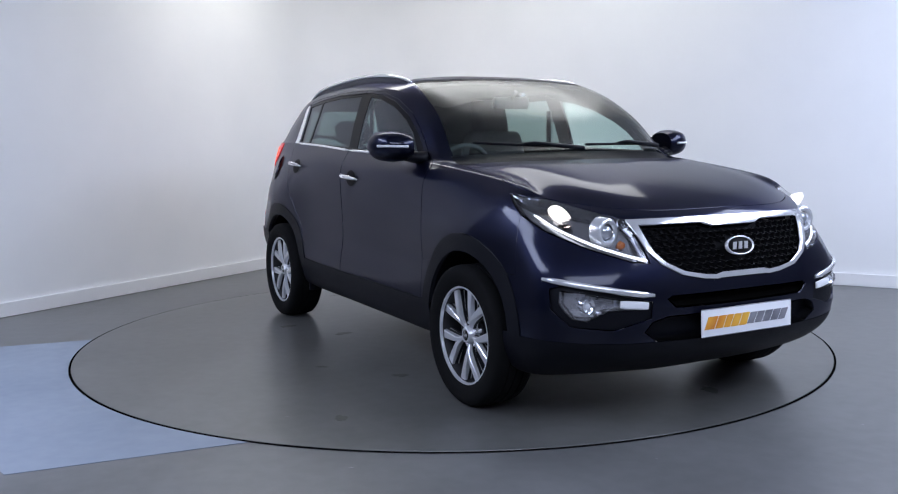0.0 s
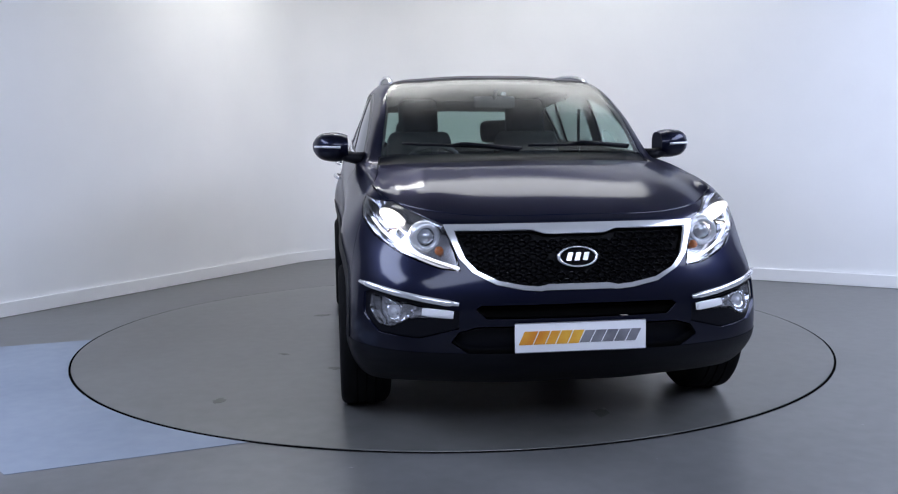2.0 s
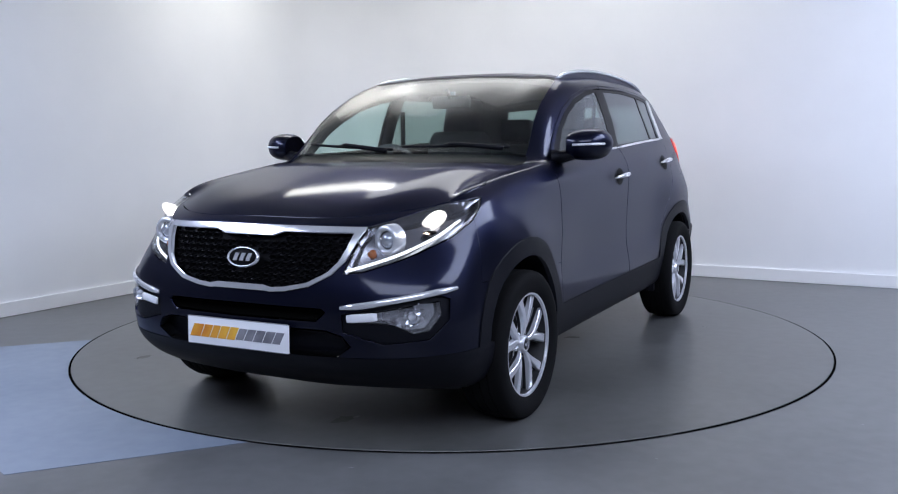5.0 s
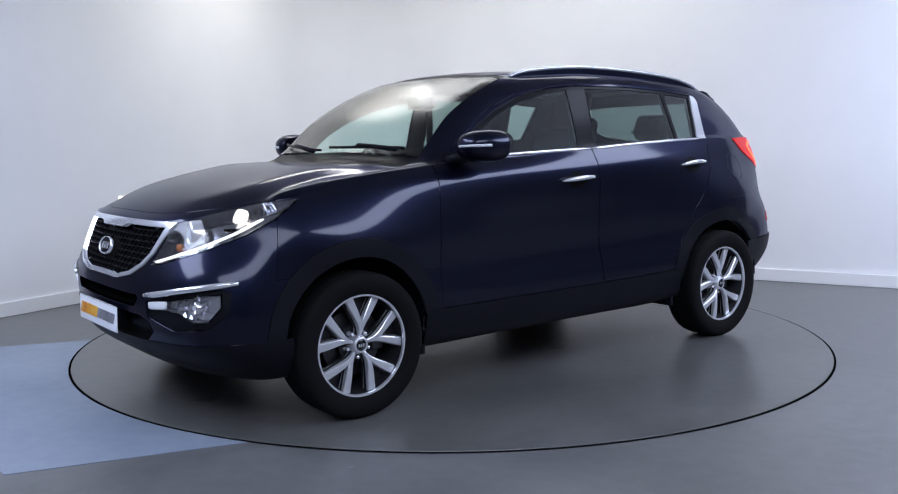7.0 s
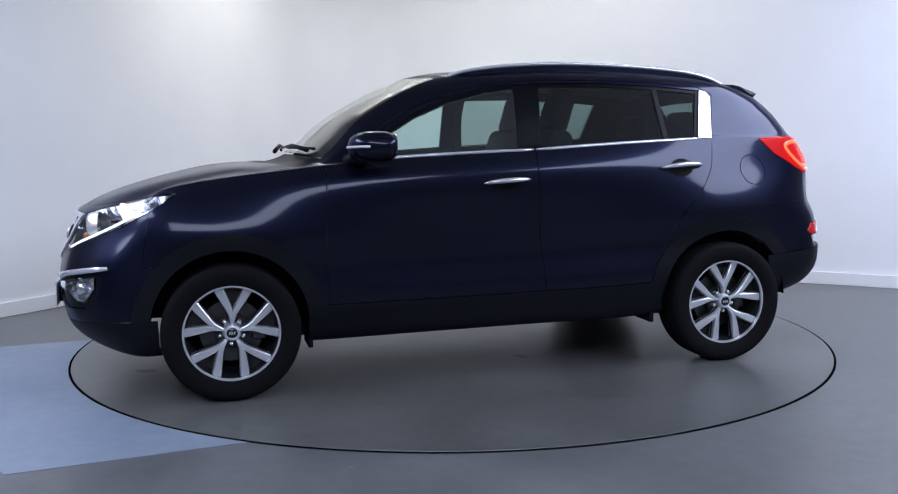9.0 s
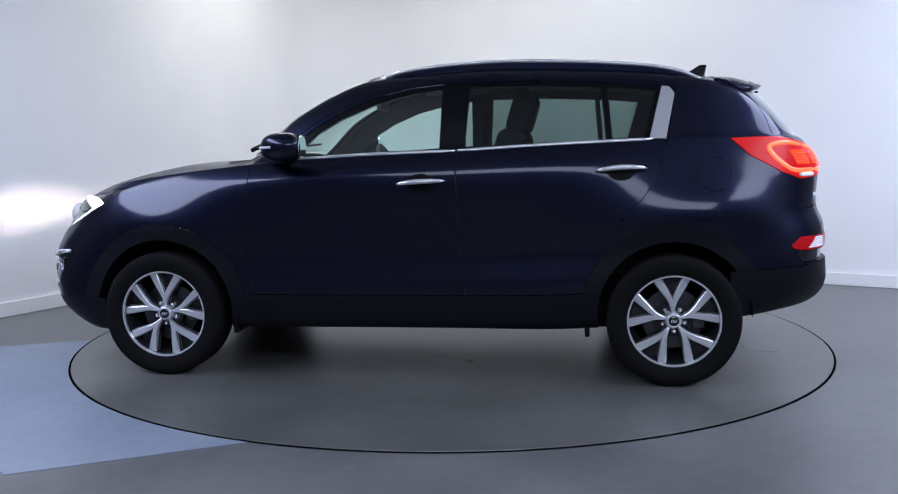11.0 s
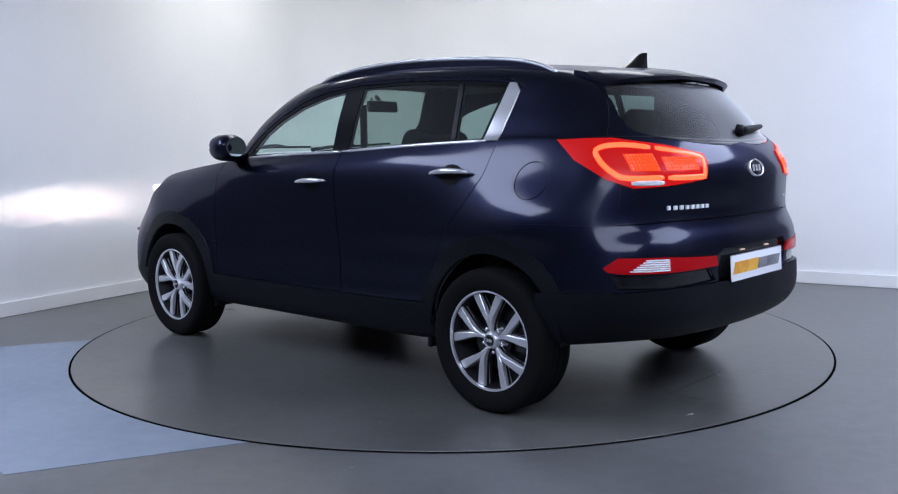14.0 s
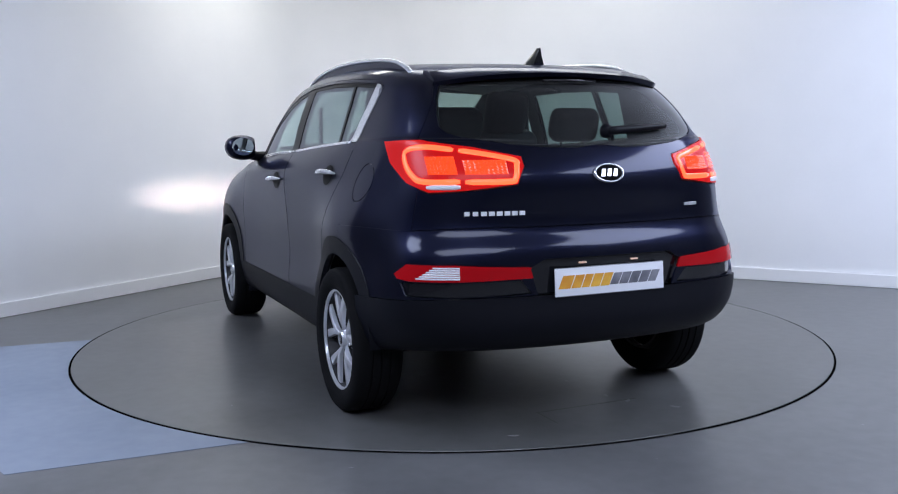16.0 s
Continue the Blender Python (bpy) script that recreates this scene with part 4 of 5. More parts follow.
    rail = part("roof_rail", bm, SATIN, car, "satin silver roof rail")
    bm = bmesh.new()
    rows = []
    for q in path[2:-2]:
        foot = on_top(q.x, 0.575)[0].z - 0.012
        rows.append([bm.verts.new((q.x, s * (0.585 + d), z)) for d, z in ((-0.004, foot), (-0.003, q.z - 0.006), (0.003, q.z - 0.006), (0.004, foot))])
    for a, b in zip(rows, rows[1:]):
        for k in range(4):
            bm.faces.new((a[k], a[(k + 1) % 4], b[(k + 1) % 4], b[k]))
    bm.faces.new(rows[0])
    bm.faces.new(rows[-1][::-1])
    part("rail_base", bm, PAINT, rail, "navy base strip under the roof rail", angle=40)
    # front chrome strip above the fog lamp
    bm = bmesh.new()
    pts = [on_front(0.47 + 0.365 * (i / 10) ** 0.85, 0.573 + 0.064 * (i / 10)) for i in range(11)]
    strip(bm, pts, s, 0.026, 0.004, 0.012)
    part("bumper_strip", bm, CHROME, bumper, "satin chrome strip on the bumper")
    # fog lamp: round bulb reflector and white indicator blade
    lamp = fogs[0 if s > 0 else 1]
    q, w = on_front(0.715, 0.535)
    m = Matrix.Translation((q.x - 0.03, s * q.y, q.z)) @ Matrix.Rotation(math.pi / 2, 4, "Y")
    bm = bmesh.new()
    lathe(bm, [(0.010, -0.016), (0.022, -0.008), (0.031, 0.010), (0.033, 0.010), (0.033, -0.02)], 9, m)
    part("bulb_reflector", bm, FOGCHROME, lamp)
    bm = bmesh.new()
    lathe(bm, [(0, 0.012), (0.008, 0.009), (0.012, 0.0), (0.012, -0.02)], 16, m)
    part("bulb", bm, WHITEPLATE, lamp)
    rng = random.Random(7)
    for fy, fz in ((0.64, 0.556), (0.665, 0.530), (0.69, 0.572), (0.735, 0.585), (0.762, 0.560), (0.760, 0.530), (0.745, 0.502), (0.715, 0.490), (0.685, 0.500), (0.655, 0.508)):
        q, w = on_front(fy, fz)
        bm = bmesh.new()
        c = q - w * 0.026
        ring = [bm.verts.new((c.x + rng.uniform(-0.004, 0.004), s * (c.y + 0.017 * math.cos(k * math.tau / 4 + fy * 9)), c.z + 0.015 * math.sin(k * math.tau / 4 + fy * 9))) for k in range(4)]
        top = bm.verts.new((c.x + 0.012, s * (c.y + rng.uniform(-0.006, 0.006)), c.z + rng.uniform(-0.005, 0.005)))
        for k in range(4):
            bm.faces.new((ring[k], ring[(k + 1) % 4], top))
        bm.faces.new(ring[::-1])
        part("reflector_facet", bm, FOGCHROME, lamp, smooth=False)
    bm = bmesh.new()
    pts = [on_front(0.492 + 0.12 * i / 6, 0.531 + 0.012 * i / 6) for i in range(7)]
    strip(bm, pts, s, 0.034, -0.003, 0.005, 0.15)
    part("indicator_blade", bm, WHITEPLATE, lamp, "white running lamp blade")
    # headlamp inside: shroud, projector, lit reflector, light guide, amber marker
    lamp = lamps[0 if s > 0 else 1]
    q, w = on_front(0.575, 0.815)
    m = Matrix.Translation((q.x - 0.045, s * 0.580, 0.822)) @ Matrix.Rotation(math.pi / 2, 4, "Y") @ Matrix.Rotation(s * 0.15, 4, "X")
    bm = bmesh.new()
    lathe(bm, [(0.036, 0.010), (0.040, 0.020), (0.050, 0.024), (0.060, 0.014), (0.064, -0.03)], 40, m)
    part("projector_ring", bm, SATIN, lamp, "silver projector ring")
    bm = bmesh.new()
    lathe(bm, [(0, 0.026), (0.014, 0.023), (0.026, 0.014), (0.034, 0.0), (0.036, -0.02)], 32, m)
    part("projector_lens", bm, LENSBALL, lamp, "glass projector lens")
    q, w = on_front(0.70, 0.888)
    m = Matrix.Translation((q.x - 0.05, s * 0.70, 0.888)) @ Matrix.Rotation(math.pi / 2, 4, "Y") @ Matrix.Rotation(s * 0.1, 4, "X") @ Matrix.Rotation(s * 0.6, 4, "Z") @ Matrix.Diagonal((0.72, 1.55, 1, 1))
    bm = bmesh.new()
    lathe(bm, [(0, 0.004), (0.010, 0.002), (0.017, -0.006), (0.019, -0.022)], 24, m)
    part("main_beam_bulb", bm, BULB, lamp, "lit headlamp bulb in its bowl")
    bm = bmesh.new()
    lathe(bm, [(0.022, -0.024), (0.030, -0.014), (0.036, 0.004), (0.039, 0.014), (0.042, 0.014), (0.040, 0.0), (0.032, -0.022)], 32, m)
    part("main_beam_bowl", bm, BOWL, lamp, "lit headlamp bowl")
    # flat beam: a lit element deep in a black slot
    q, w = on_front(0.705, 0.845)
    m = Matrix.Translation((q.x - 0.050, s * 0.705, 0.845)) @ Matrix.Rotation(radians(4), 4, "Y")
    bm = bmesh.new()
    for lo, hi in (((-0.003, -0.020, -0.005), (0.034, 0.020, -0.003)), ((-0.003, -0.020, 0.003), (0.034, 0.020, 0.005)), ((-0.003, -0.020, -0.003), (0.034, -0.018, 0.003)), ((-0.003, 0.018, -0.003), (0.034, 0.020, 0.003)), ((-0.004, -0.020, -0.004), (-0.003, 0.020, 0.004))):
        box(bm, lo, hi, 0, m)
    part("beam_slot", bm, GAP, lamp, "black beam slot", smooth=False)
    bm = bmesh.new()
    box(bm, (-0.002, -0.017, -0.0026), (-0.001, 0.017, 0.0026), 0, m)
    part("beam_element", bm, BEAM, lamp, "lit beam element", smooth=False)
    bm = bmesh.new()
    low = smooth_line([(0.462, 0.712, 0), (0.56, 0.742, 0), (0.66, 0.782, 0), (0.745, 0.838, 0), (0.79, 0.895, 0)], 4)
    pts = []
    for c in low:
        q, w = on_front(c.x, c.y)
        pts.append((q - w * 0.016, w))
    strip(bm, pts, s, 0.011, 0, 0.006)
    part("light_guide", bm, DRL, lamp, "lit white daytime running strip")
    bm = bmesh.new()
    q, w = on_front(0.525, 0.765)
    lathe(bm, [(0, 0.01), (0.013, 0.006), (0.018, -0.01)], 20, Matrix.Translation((q.x - 0.045, s * 0.53, 0.768)) @ Matrix.Rotation(math.pi / 2, 4, "Y"))
    part("indicator_bulb", bm, AMBER, lamp, "amber indicator")
    # tail lamp: glowing loops, clear reversing lens
    lamp = tails[0 if s > 0 else 1]
    loops = ([(0.605, 1.165), (0.69, 1.178), (0.735, 1.165), (0.748, 1.115), (0.742, 1.065), (0.715, 1.042), (0.605, 1.043)], [(0.588, 1.163), (0.48, 1.143), (0.395, 1.122), (0.392, 1.10), (0.405, 1.052), (0.43, 1.043), (0.588, 1.042)])
    for loop in loops:
        bm = bmesh.new()
        pts = on_line(loop, 5, lambda a, b: on_front(a, b, 0, 1))
        strip(bm, pts, s, 0.024, 0.003, 0.007)
        part("light_loop", bm, REDLIT, lamp, "bright glowing red light loop")
    for ya, yb, za, zb in ((0.61, 0.70, 1.07, 1.14), (0.43, 0.585, 1.07, 1.125)):
        for i in range(9):
            for j in range(5):
                y0, z0 = ya + (yb - ya) * i / 9, za + (zb - za) * j / 5
                dy, dz = (yb - ya) / 9 * 0.5, (zb - za) / 5 * 0.5
                q, w = on_front(y0 + dy, z0 + dz, 0.0065, 1)
                tip = q + w * 0.004
                base = [on_front(y0 + dy + a * dy, z0 + dz + b * dz, 0.006, 1)[0] for a, b in ((-1, -1), (1, -1), (1, 1), (-1, 1))]
                bm = bmesh.new()
                vs = [bm.verts.new((c.x, c.y * s, c.z)) for c in base]
                top = bm.verts.new((tip.x, tip.y * s, tip.z))
                for k in range(4):
                    bm.faces.new((vs[k], vs[(k + 1) % 4], top))
                part("lens_facet", bm, REDGLOW, lamp, smooth=False)
    bm = bmesh.new()
    strip(bm, [on_front(0.605 + 0.105 * i / 6, 1.022 - 0.002 * i / 6, 0, 1) for i in range(7)], s, 0.022, 0.004, 0.007)
    part("reversing_lens", bm, WHITEPLATE, lamp, "clear reversing lens")
    if s > 0:
        for k in range(6):
            bm = bmesh.new()
            strip(bm, [on_front(0.635 + (0.145 - 0.011 * k) * i / 6, 0.667 + 0.0085 * k, 0, 1) for i in range(7)], s, 0.0078, 0.002, 0.005, 0.1)
            part("reversing_rib", bm, WHITEPLATE, rear_bumper, "clear ribbed reversing lens")
    # mud flap behind the front wheel and the rear wheel
    for x, z0 in ((0.945, 0.205), (-0.90, 0.215)):
        bm = bmesh.new()
        box(bm, (x - 0.012, min(s * 0.66, s * 0.85), z0), (x + 0.012, max(s * 0.66, s * 0.85), z0 + 0.12), 0.005)
        part("mud_flap", bm, PLASTIC, car, "small black plastic mud flap", angle=40)
    # wiper
    bm = bmesh.new()
    root = 0.62 if s > 0 else 0.02
    tip = 0.06 if s > 0 else -0.58
    pts = []
    for i in range(13):
        t = i / 12
        y = root + (tip - root) * t
        x = 0.985 - 0.33 * (abs(y) / 0.75) ** 2 * 0.5 - 0.03 * t
        q, w = on_top(x, abs(y))
        pts.append((x, y, q.z + 0.022 + 0.006 * math.sin(math.pi * t)))
    tube(bm, pts, 0.007, 8)
    arm = part("wiper", bm, PLASTIC, car, "black windscreen wiper arm and blade")
    bm = bmesh.new()
    mid = pts[6]
    tube(bm, [(pts[0][0] + 0.035, pts[0][1] - 0.02, pts[0][2] - 0.005), (mid[0] + 0.02, mid[1], mid[2] + 0.012), (mid[0], mid[1] - 0.05, mid[2] + 0.006)], [0.013, 0.010, 0.006], 8)
    part("wiper_arm", bm, PLASTIC, arm)


LENSBALL = material("lens_glass", (0.55, 0.58, 0.62), 0.05, 0.6, 1.0)
both_sides(trim_side)

# spoiler over the rear window
bm = bmesh.new()
rows = []
for i in range(33):
    y = -0.56 + 1.12 * i / 32
    k = 1 - (abs(y) / 0.56) ** 2.5
    p, n = on_top(-1.56 - 0.03 * k, min(abs(y), 0.5))
    x0, z0 = -1.54 - 0.02 * k, p.z + 0.012
    tipx, tipz = -1.675 - 0.165 * k ** 0.6, 1.452 + 0.036 * k
    rows.append([bm.verts.new((x0, y, z0 - 0.002)), bm.verts.new((x0 * 0.6 + tipx * 0.4, y, z0 * 0.58 + tipz * 0.42 + 0.014)), bm.verts.new((tipx + 0.02, y, tipz + 0.010)), bm.verts.new((tipx, y, tipz)),
                 bm.verts.new((tipx + 0.015, y, tipz - 0.018)), bm.verts.new((x0 * 0.5 + tipx * 0.5, y, tipz - 0.008)), bm.verts.new((x0 + 0.01, y, z0 - 0.03))])
for a, b in zip(rows, rows[1:]):
    for k in range(7):
        bm.faces.new((a[k], a[(k + 1) % 7], b[(k + 1) % 7], b[k]))
bm.faces.new(rows[0])
bm.faces.new(rows[-1][::-1])
part("spoiler", bm, PAINT, tailgate, "navy roof spoiler above the rear window", angle=50)
bm = bmesh.new()
tube(bm, [(-1.83, -0.13, 1.455), (-1.835, 0, 1.457), (-1.83, 0.13, 1.455)], 0.006, 8)
part("brake_light", bm, GLOSSBLACK, tailgate, "unlit dark high brake light")

# shark fin aerial
bm = bmesh.new()
p, n = on_top(-1.47, 0)
rows = []
for i in range(9):
    t = i / 8
    x0, x1 = -1.385 - 0.148 * t ** 0.8, -1.56 - 0.012 * t
    w = 0.044 * (1 - t) ** 1.2 + 0.006
    z = p.z - 0.012 + 0.080 * t
    rows.append([bm.verts.new((x0 + (x1 - x0) * u, q * w, z)) for u, q in ((0, 0), (0.3, 0.7), (0.7, 1), (1, 0.6), (1, -0.6), (0.7, -1), (0.3, -0.7))])
for a, b in zip(rows, rows[1:]):
    for k in range(7):
        bm.faces.new((a[k], a[(k + 1) % 7], b[(k + 1) % 7], b[k]))
bm.faces.new(rows[-1])
part("aerial", bm, GLOSSBLACK, car, "gloss black shark fin aerial", angle=60)

# rear wiper
bm = bmesh.new()
pts = []
for i in range(9):
    y = -0.06 - 0.33 * i / 8
    q, w = on_front(abs(y), 1.225 + 0.02 * i / 8, 0.022, 1)
    pts.append((q.x, y, q.z))
tube(bm, pts, [0.021 - 0.001 * i for i in range(9)], 8, 0.9)
part("rear_wiper", bm, PLASTIC, tailgate, "black rear wiper")
bm = bmesh.new()
lathe(bm, [(0, 0.03), (0.024, 0.026), (0.03, 0.0)], 20, Matrix.Translation(Vector(pts[0]) + Vector((0.015, 0.0, 0))) @ Matrix.Rotation(-math.pi / 2, 4, "Y"))
part("wiper_pivot", bm, PLASTIC, tailgate)


# ------------------------------------------------------------------ badges and plates
def facing(x, z, way):
    """A pose on the car's centre line whose z axis points ahead (way 1) or back (way -1), y up."""
    q, n = on_front(0.001, z, 0, -way)
    n = Vector((n.x, 0, n.z)).normalized()
    xa = Vector((0, way, 0))
    ya = n.cross(xa)
    return Matrix((xa, ya, n)).transposed().to_4x4(), q, n


def oval_badge(name, z, way, a, b, lift, parent):
    rot, q, n = facing(0, z, way)
    m = Matrix.Translation(Vector((q.x, 0, q.z)) + n * lift) @ rot
    bm = bmesh.new()
    lathe(bm, [(0.84, 0.0), (0.85, 0.5), (0.89, 0.9), (0.95, 0.9), (1.0, 0.4), (1.0, -0.6)], 48, m @ Matrix.Diagonal((a, b, 0.008, 1)))
    badge = part(name, bm, CHROME, parent, "oval chrome badge with silver strokes on black")
    bm = bmesh.new()
    lathe(bm, [(0, 0.3), (0.85, 0.3), (0.86, -0.6)], 48, m @ Matrix.Diagonal((a, b, 0.008, 1)))
    part("badge_face", bm, CELL, badge)
    bm = bmesh.new()
    for u in (-0.40, 0.0, 0.40):
        w, h, lean = 0.12 * a, 0.38 * b, 0.06 * a
        prism(bm, [(u * a - w - lean, -h), (u * a + w - lean, -h), (u * a + w + lean, h), (u * a - w + lean, h)], 0.003, m @ Matrix.Translation((0, 0, 0.0026)))
    part("badge_stroke", bm, CHROME, badge, smooth=False)


oval_badge("front_badge", 0.745, 1, 0.082, 0.042, 0.010, car)
oval_badge("rear_badge", 1.067, -1, 0.072, 0.040, 0.004, car)


def number_plate(x, z, way, lean, parent):
    """White show plate: five orange and five grey slanted blocks stand for its emblem lettering."""
    rot = Matrix(((0, 0, way), (way, 0, 0), (0, 1, 0))).to_4x4()
    m = Matrix.Translation((x, 0, z)) @ rot @ Matrix.Rotation(-lean, 4, "X")
    bm = bmesh.new()
    box(bm, (-0.262, -0.058, 0), (0.262, 0.058, 0.006), 0.004, m)
    plate = part("number_plate", bm, WHITEPLATE, parent, "white show plate with orange and grey blocks", angle=40)
    bm = bmesh.new()
    for lo, hi in (((-0.262, 0.0555), (0.262, 0.058)), ((-0.262, -0.058), (0.262, -0.0555))):
        box(bm, (lo[0], lo[1], 0.0055), (hi[0], hi[1], 0.0072), 0.0005, m)
    part("plate_edge", bm, GREY, plate, smooth=False)
    u = -0.236
    for k, w in enumerate((0.058, 0.047, 0.040, 0.047, 0.045, 0.043, 0.045, 0.047, 0.047, 0.042)):
        bm = bmesh.new()
        h, sl = 0.026 if k < 5 else 0.0235, 0.012
        g = w - 0.004
        prism(bm, [(u - sl, -h), (u + g - sl, -h), (u + g + sl, h), (u + sl, h)], 0.0018, m @ Matrix.Translation((0, 0, 0.0058)))
        part("plate_block", bm, ORANGE if k < 5 else GREY, plate, smooth=False)
        u += w + 0.001
    return plate


number_plate(2.168, 0.442, 1, 0.03, car)
number_plate(-2.152, 0.638, -1, 0.06, car)
bm = bmesh.new()
box(bm, (2.10, -0.20, 0.40), (2.166, 0.20, 0.48), 0.006)
part("plate_holder", bm, PLASTIC, bumper, angle=40)

# two small lit lamps above the rear plate
for y in (0.125, -0.125):
    bm = bmesh.new()
    box(bm, (-2.146, y - 0.018, 0.708), (-2.124, y + 0.018, 0.715), 0.003)
    part("plate_lamp", bm, DIMLAMP, rear_bumper, "small lit warm plate lamp", angle=40)

# small chrome blocks that stand for the model name, and a small emblem
for y0, wide, z, h, cnt, mat in ((0.60, 0.24, 0.918, 0.0085, 8, WHITEPLATE), (-0.415, 0.08, 0.925, 0.007, 3, SATIN)):
    for k in range(cnt):
        bm = bmesh.new()
        y = y0 - wide * (k + 0.5) / cnt
        q, n = on_front(abs(y), z, 0, 1)
        hw = wide / cnt * 0.40
        box(bm, (q.x - 0.004, y - hw, z - h), (q.x + 0.004, y + hw, z + h), 0.001)
        part("badge_block", bm, mat, tailgate, "small chrome lettering block", smooth=False)

# ------------------------------------------------------------------ grille mesh
pin_mesh = None
for row in range(8):
    for col in range(-11, 12):
        y, z = col * 0.0425 + (0.02125 if row % 2 else 0), 0.656 + row * 0.0255
        edge = 0.452 if z > 0.80 else 0.452 - (0.80 - z) * 0.40 - max(0, 0.70 - z) * 3.0
        if abs(y) > edge or z > 0.843 - (0.016 if abs(y) < 0.15 else 0) or (y / 0.092) ** 2 + ((z - 0.745) / 0.052) ** 2 < 1:
            continue
        q, n = on_front(abs(y), z, 0)
        n = Vector((n.x, n.y if y > 0 else -n.y, n.z))
        if pin_mesh is None:
            bm = bmesh.new()
            outer = [bm.verts.new((0, 0.0225 * math.cos(k * math.tau / 6), 0.0150 * math.sin(k * math.tau / 6))) for k in range(6)]
            lip = [bm.verts.new((0.014, 0.0185 * math.cos(k * math.tau / 6), 0.0118 * math.sin(k * math.tau / 6))) for k in range(6)]
            well = [bm.verts.new((0.001, 0.012 * math.cos(k * math.tau / 6), 0.007 * math.sin(k * math.tau / 6))) for k in range(6)]
            for k in range(6):
                l = (k + 1) % 6
                bm.faces.new((outer[k], outer[l], lip[l], lip[k]))
                bm.faces.new((lip[k], lip[l], well[l], well[k]))
            # small bright tip that draws each cell's glint
            tip = [bm.verts.new((x, a * 0.0050, b * 0.0018 + 0.0128)) for x, a, b in ((0.013, -1, -1), (0.013, 1, -1), (0.016, 0.8, 1), (0.016, -0.8, 1))]
            low = [bm.verts.new((x, a * 0.0050, b * 0.0018 + 0.0128)) for x, a, b in ((0.006, -1, -1), (0.006, 1, -1), (0.006, 0.8, 1), (0.006, -0.8, 1))]
            shiny = [bm.faces.new(tip)] + [bm.faces.new((tip[k], low[k], low[(k + 1) % 4], tip[(k + 1) % 4])) for k in range(4)]
            for f in shiny:
                f.material_index = 1
            pin_mesh = bpy.data.meshes.new("grille_cell")
            bmesh.ops.recalc_face_normals(bm, faces=bm.faces)
            bm.to_mesh(pin_mesh)
            bm.free()
            pin_mesh.materials.append(CELL)
            pin_mesh.materials.append(PIN_GLINT)
        ob = new("grille_cell", pin_mesh)
        ob.parent = surround
        ob.location = Vector((q.x, y, z)) - n * 0.030

# ------------------------------------------------------------------ cabin
lining = bmesh.new()
skip = {CODES[k] for k in ("windscreen", "rear_glass", "front_window", "rear_window", "quarter_window", "hole")}
index = {}
for s in (1, -1):
    index = {}
    for f in shell.faces:
        c = f.calc_center_median()
        if f[REGION] in skip or c.x > 0.93 or c.x < -2.3 or (c.x < -1.45 and c.z < 0.62):
            continue
        vs = []
        for v in f.verts:
            if v not in index:
                p = v.co - NORMALS[v] * 0.028
                index[v] = lining.verts.new((p.x, p.y * s, p.z))
            vs.append(index[v])
        lining.faces.new(vs)
part("cabin_lining", lining, TRIM, car, "dark cabin lining")
bm = bmesh.new()
n = 12
rows = [[bm.verts.new((0.12 - 1.55 * i / n, y, on_top(0.12 - 1.55 * i / n, min(abs(y), 0.5))[0].z - 0.045 - 0.02 * (abs(y) / 0.5) ** 4)) for y in (-0.52, -0.45, -0.25, 0, 0.25, 0.45, 0.52)] for i in range(n + 1)]
for a, b in zip(rows, rows[1:]):
    for k in range(6):
        bm.faces.new((a[k], a[k + 1], b[k + 1], b[k]))
part("headliner", bm, LINING, car, "pale cloth headliner")
bm = bmesh.new()
box(bm, (-0.92, -0.74, 0.27), (0.9, 0.74, 0.30))
part("cabin_floor", bm, TRIM, car, "dark carpeted floor", smooth=False)
bm = bmesh.new()
box(bm, (-1.30, -0.60, 0.215), (1.55, 0.60, 0.262), 0.02)
part("underbody", bm, PLASTIC, car, "black underbody tray", angle=40)
bm = bmesh.new()
box(bm, (0.93, -0.66, 0.45), (0.955, 0.66, 1.09), 0.004)
part("bulkhead", bm, TRIM, car, angle=40)
bm = bmesh.new()
rows = []
for y in (-0.69, -0.5, -0.2, 0.2, 0.5, 0.69):
    hump = 0.02 if y < -0.1 else 0.0
    rows.append([bm.verts.new(p) for p in ((0.93, y, 1.075), (0.72, y, 1.095 + hump), (0.50, y, 1.06 + hump * 1.6), (0.44, y, 0.99), (0.50, y, 0.80), (0.60, y, 0.65), (0.93, y, 0.65))])
for a, b in zip(rows, rows[1:]):
    for k in range(7):
        bm.faces.new((a[k], a[(k + 1) % 7], b[(k + 1) % 7], b[k]))
bm.faces.new(rows[0])
bm.faces.new(rows[-1][::-1])
part("dashboard", bm, TRIM, car, "black moulded dashboard", angle=50)
bm = bmesh.new()
m = Matrix.Translation((0.33, -0.36, 1.01)) @ Matrix.Rotation(radians(-66), 4, "Y")
ring = []
for k in range(40):
    a = k * math.tau / 40
    ring.append([bm.verts.new(m @ Vector(((0.185 + 0.015 * math.cos(b)) * math.cos(a), (0.185 + 0.015 * math.cos(b)) * math.sin(a), 0.015 * math.sin(b)))) for b in (q * math.tau / 8 for q in range(8))])
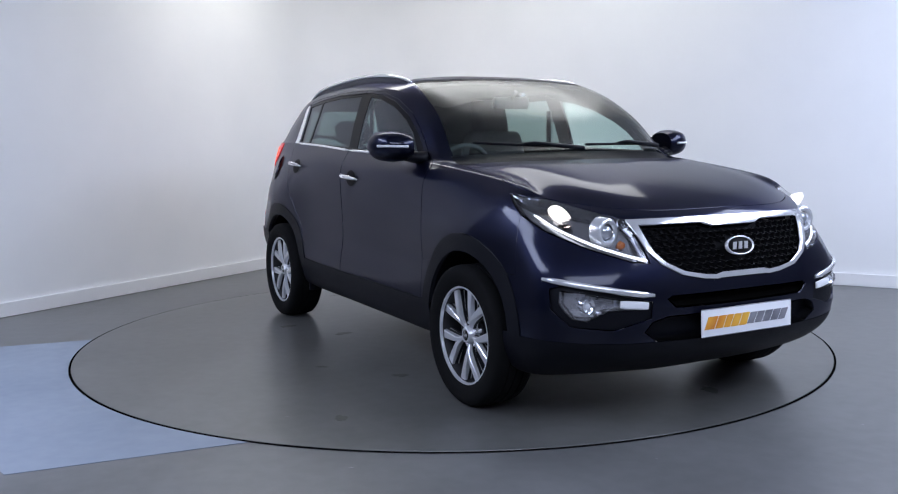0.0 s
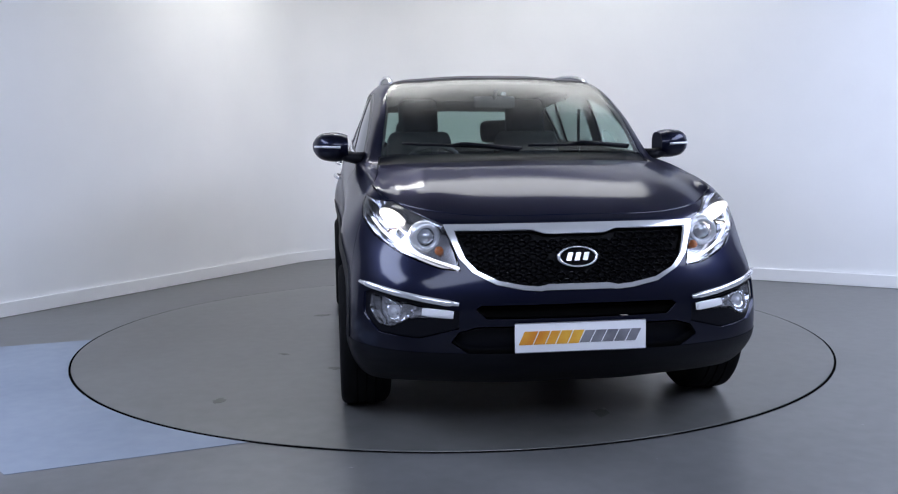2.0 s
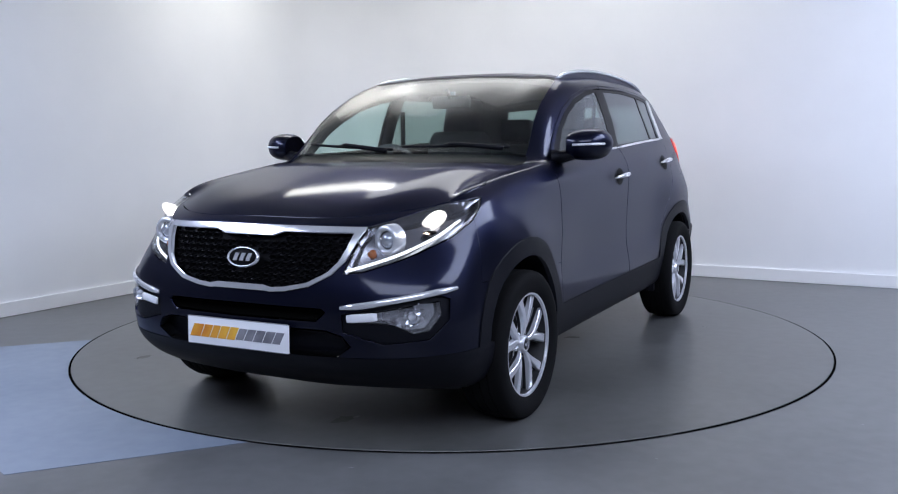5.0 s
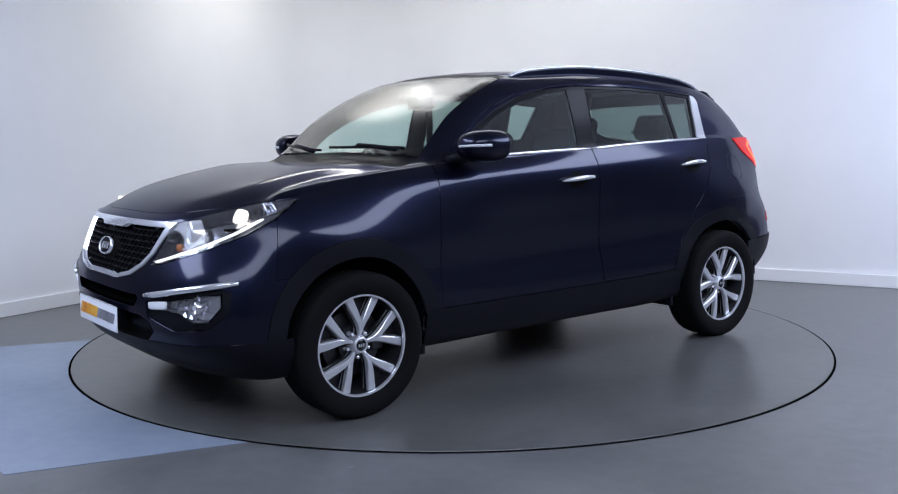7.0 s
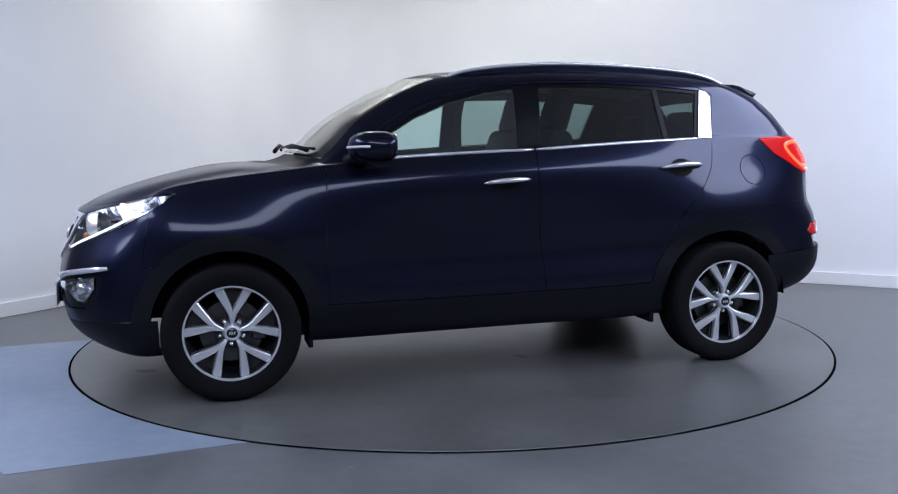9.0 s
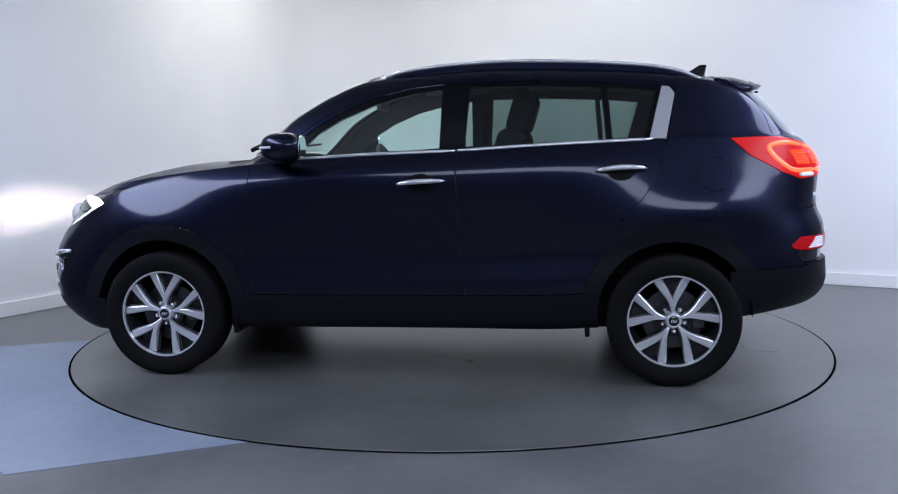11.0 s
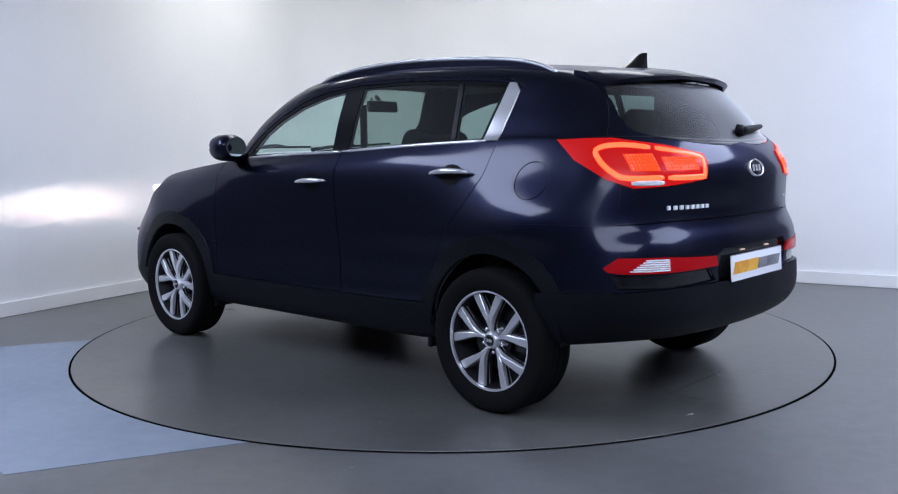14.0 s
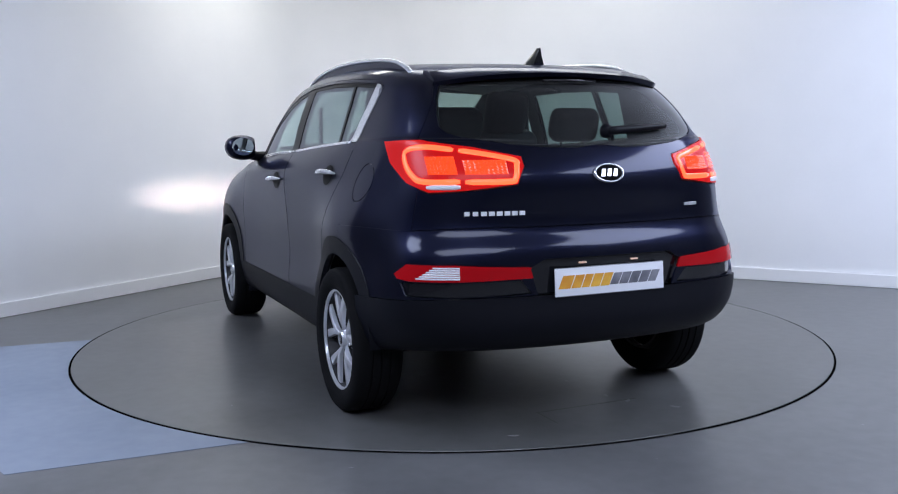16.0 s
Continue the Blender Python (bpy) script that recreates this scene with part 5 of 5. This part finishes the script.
for k in range(40):
    for q in range(8):
        bm.faces.new((ring[k][q], ring[k][(q + 1) % 8], ring[(k + 1) % 40][(q + 1) % 8], ring[(k + 1) % 40][q]))
steering = part("steering_wheel", bm, TRIM, car, "black three-spoke steering wheel")
bm = bmesh.new()
lathe(bm, [(0, 0.03), (0.06, 0.025), (0.075, 0.0), (0.05, -0.05), (0, -0.06)], 24, m)
for a in (0, math.pi, -math.pi / 2):
    box(bm, (0.05, -0.02, -0.012), (0.18, 0.02, 0.012), 0.005, m @ Matrix.Rotation(a + math.pi / 2, 4, "Z"))
part("steering_hub", bm, TRIM, steering, angle=40)
bm = bmesh.new()
box(bm, (-0.012, -0.12, -0.035), (0.022, 0.12, 0.035), 0.012, Matrix.Translation((0.30, 0.0, 1.425)) @ Matrix.Rotation(0.15, 4, "Y"))
tube(bm, [(0.31, 0, 1.44), (0.36, 0, 1.49)], 0.012, 8)
part("rear_view_mirror", bm, TRIM, car, "black rear-view mirror", angle=40)
bm = bmesh.new()
box(bm, (0.355, 0.03, 1.46), (0.375, 0.055, 1.48), 0.002)
part("windscreen_sticker", bm, WHITEPLATE, car, smooth=False)


def seat(x, y, width, rear=False):
    ob = new("seat")
    ob.parent = car
    ob.location = (x, y, 0)
    tagged(ob, "dark grey fabric car seat with a headrest")
    bm = bmesh.new()
    box(bm, (-0.24, -width / 2, 0.50), (0.30, width / 2, 0.68), 0.06)
    part("seat_cushion", bm, FABRIC, ob, angle=60)
    bm = bmesh.new()
    lean = radians(-17)
    m = Matrix.Translation((-0.20, 0, 0.62)) @ Matrix.Rotation(lean, 4, "Y")
    box(bm, (-0.07, -width / 2, 0), (0.08, width / 2, 0.67 if not rear else 0.58), 0.055, m)
    for v in bm.verts:
        t = max(0, (v.co.z - 0.95) / 0.3)
        v.co.y *= 1 - 0.18 * min(1, t)
    part("seat_back", bm, FABRIC, ob, angle=60)
    for off in ((0,) if not rear or width < 0.7 else (-0.32, 0.32)):
        bm = bmesh.new()
        z0 = 0.645 if not rear else 0.60
        box(bm, (-0.050, off - 0.130, z0), (0.060, off + 0.130, z0 + (0.255 if not rear else 0.17)), 0.05, m)
        part("headrest", bm, FABRIC, ob, angle=60)
        for q in (-0.06, 0.06):
            bm = bmesh.new()
            tube(bm, [m @ Vector((0, off + q, z0 - 0.12)), m @ Vector((0, off + q, z0 + 0.04))], 0.006, 8)
            part("headrest_post", bm, STEEL, ob)


for y in (0.36, -0.36):
    seat(-0.12, y, 0.50)
seat(-0.95, 0, 1.28, True)
# seat belts on the centre pillars
for s in (1, -1):
    bm = bmesh.new()
    box(bm, (-0.27, s * 0.655 - 0.004, 0.8), (-0.22, s * 0.655 + 0.004, 1.40), 0.002, Matrix())
    part("seat_belt", bm, FABRIC, car, "dark seat belt on the pillar")
bm = bmesh.new()
box(bm, (-1.60, -0.60, 1.02), (-1.28, 0.60, 1.045), 0.008)
part("parcel_cover", bm, TRIM, car, "black load cover", angle=40)


def motions():
    offset = Matrix.Translation((0.0658, 0.2135, 0.006))
    axis = pose(0, -0.068, 0.0145)
    turn = [(0.0, -61.4), (0.25, -62.7), (0.5, -65.0), (1.0, -70.6), (1.5, -76.5), (2.0, -82.5), (3.0, -94.4), (4.0, -106.3), (4.5, -112.15), (7.0, -141.7),
            (8.0, -153.1), (9.0, -164.5), (11.5, -193.6), (12.5, -205.3), (13.5, -216.9), (14.5, -228.5), (15.5, -240.1), (16.0, -246.1)]
    walk(car, [(t, axis @ pose(0, 0, 0, 0, 0, a) @ offset) for t, a in turn])
    walk(turntable, [(t, pose(0, 0, 0, 0, 0, a)) for t, a in turn])


motions()
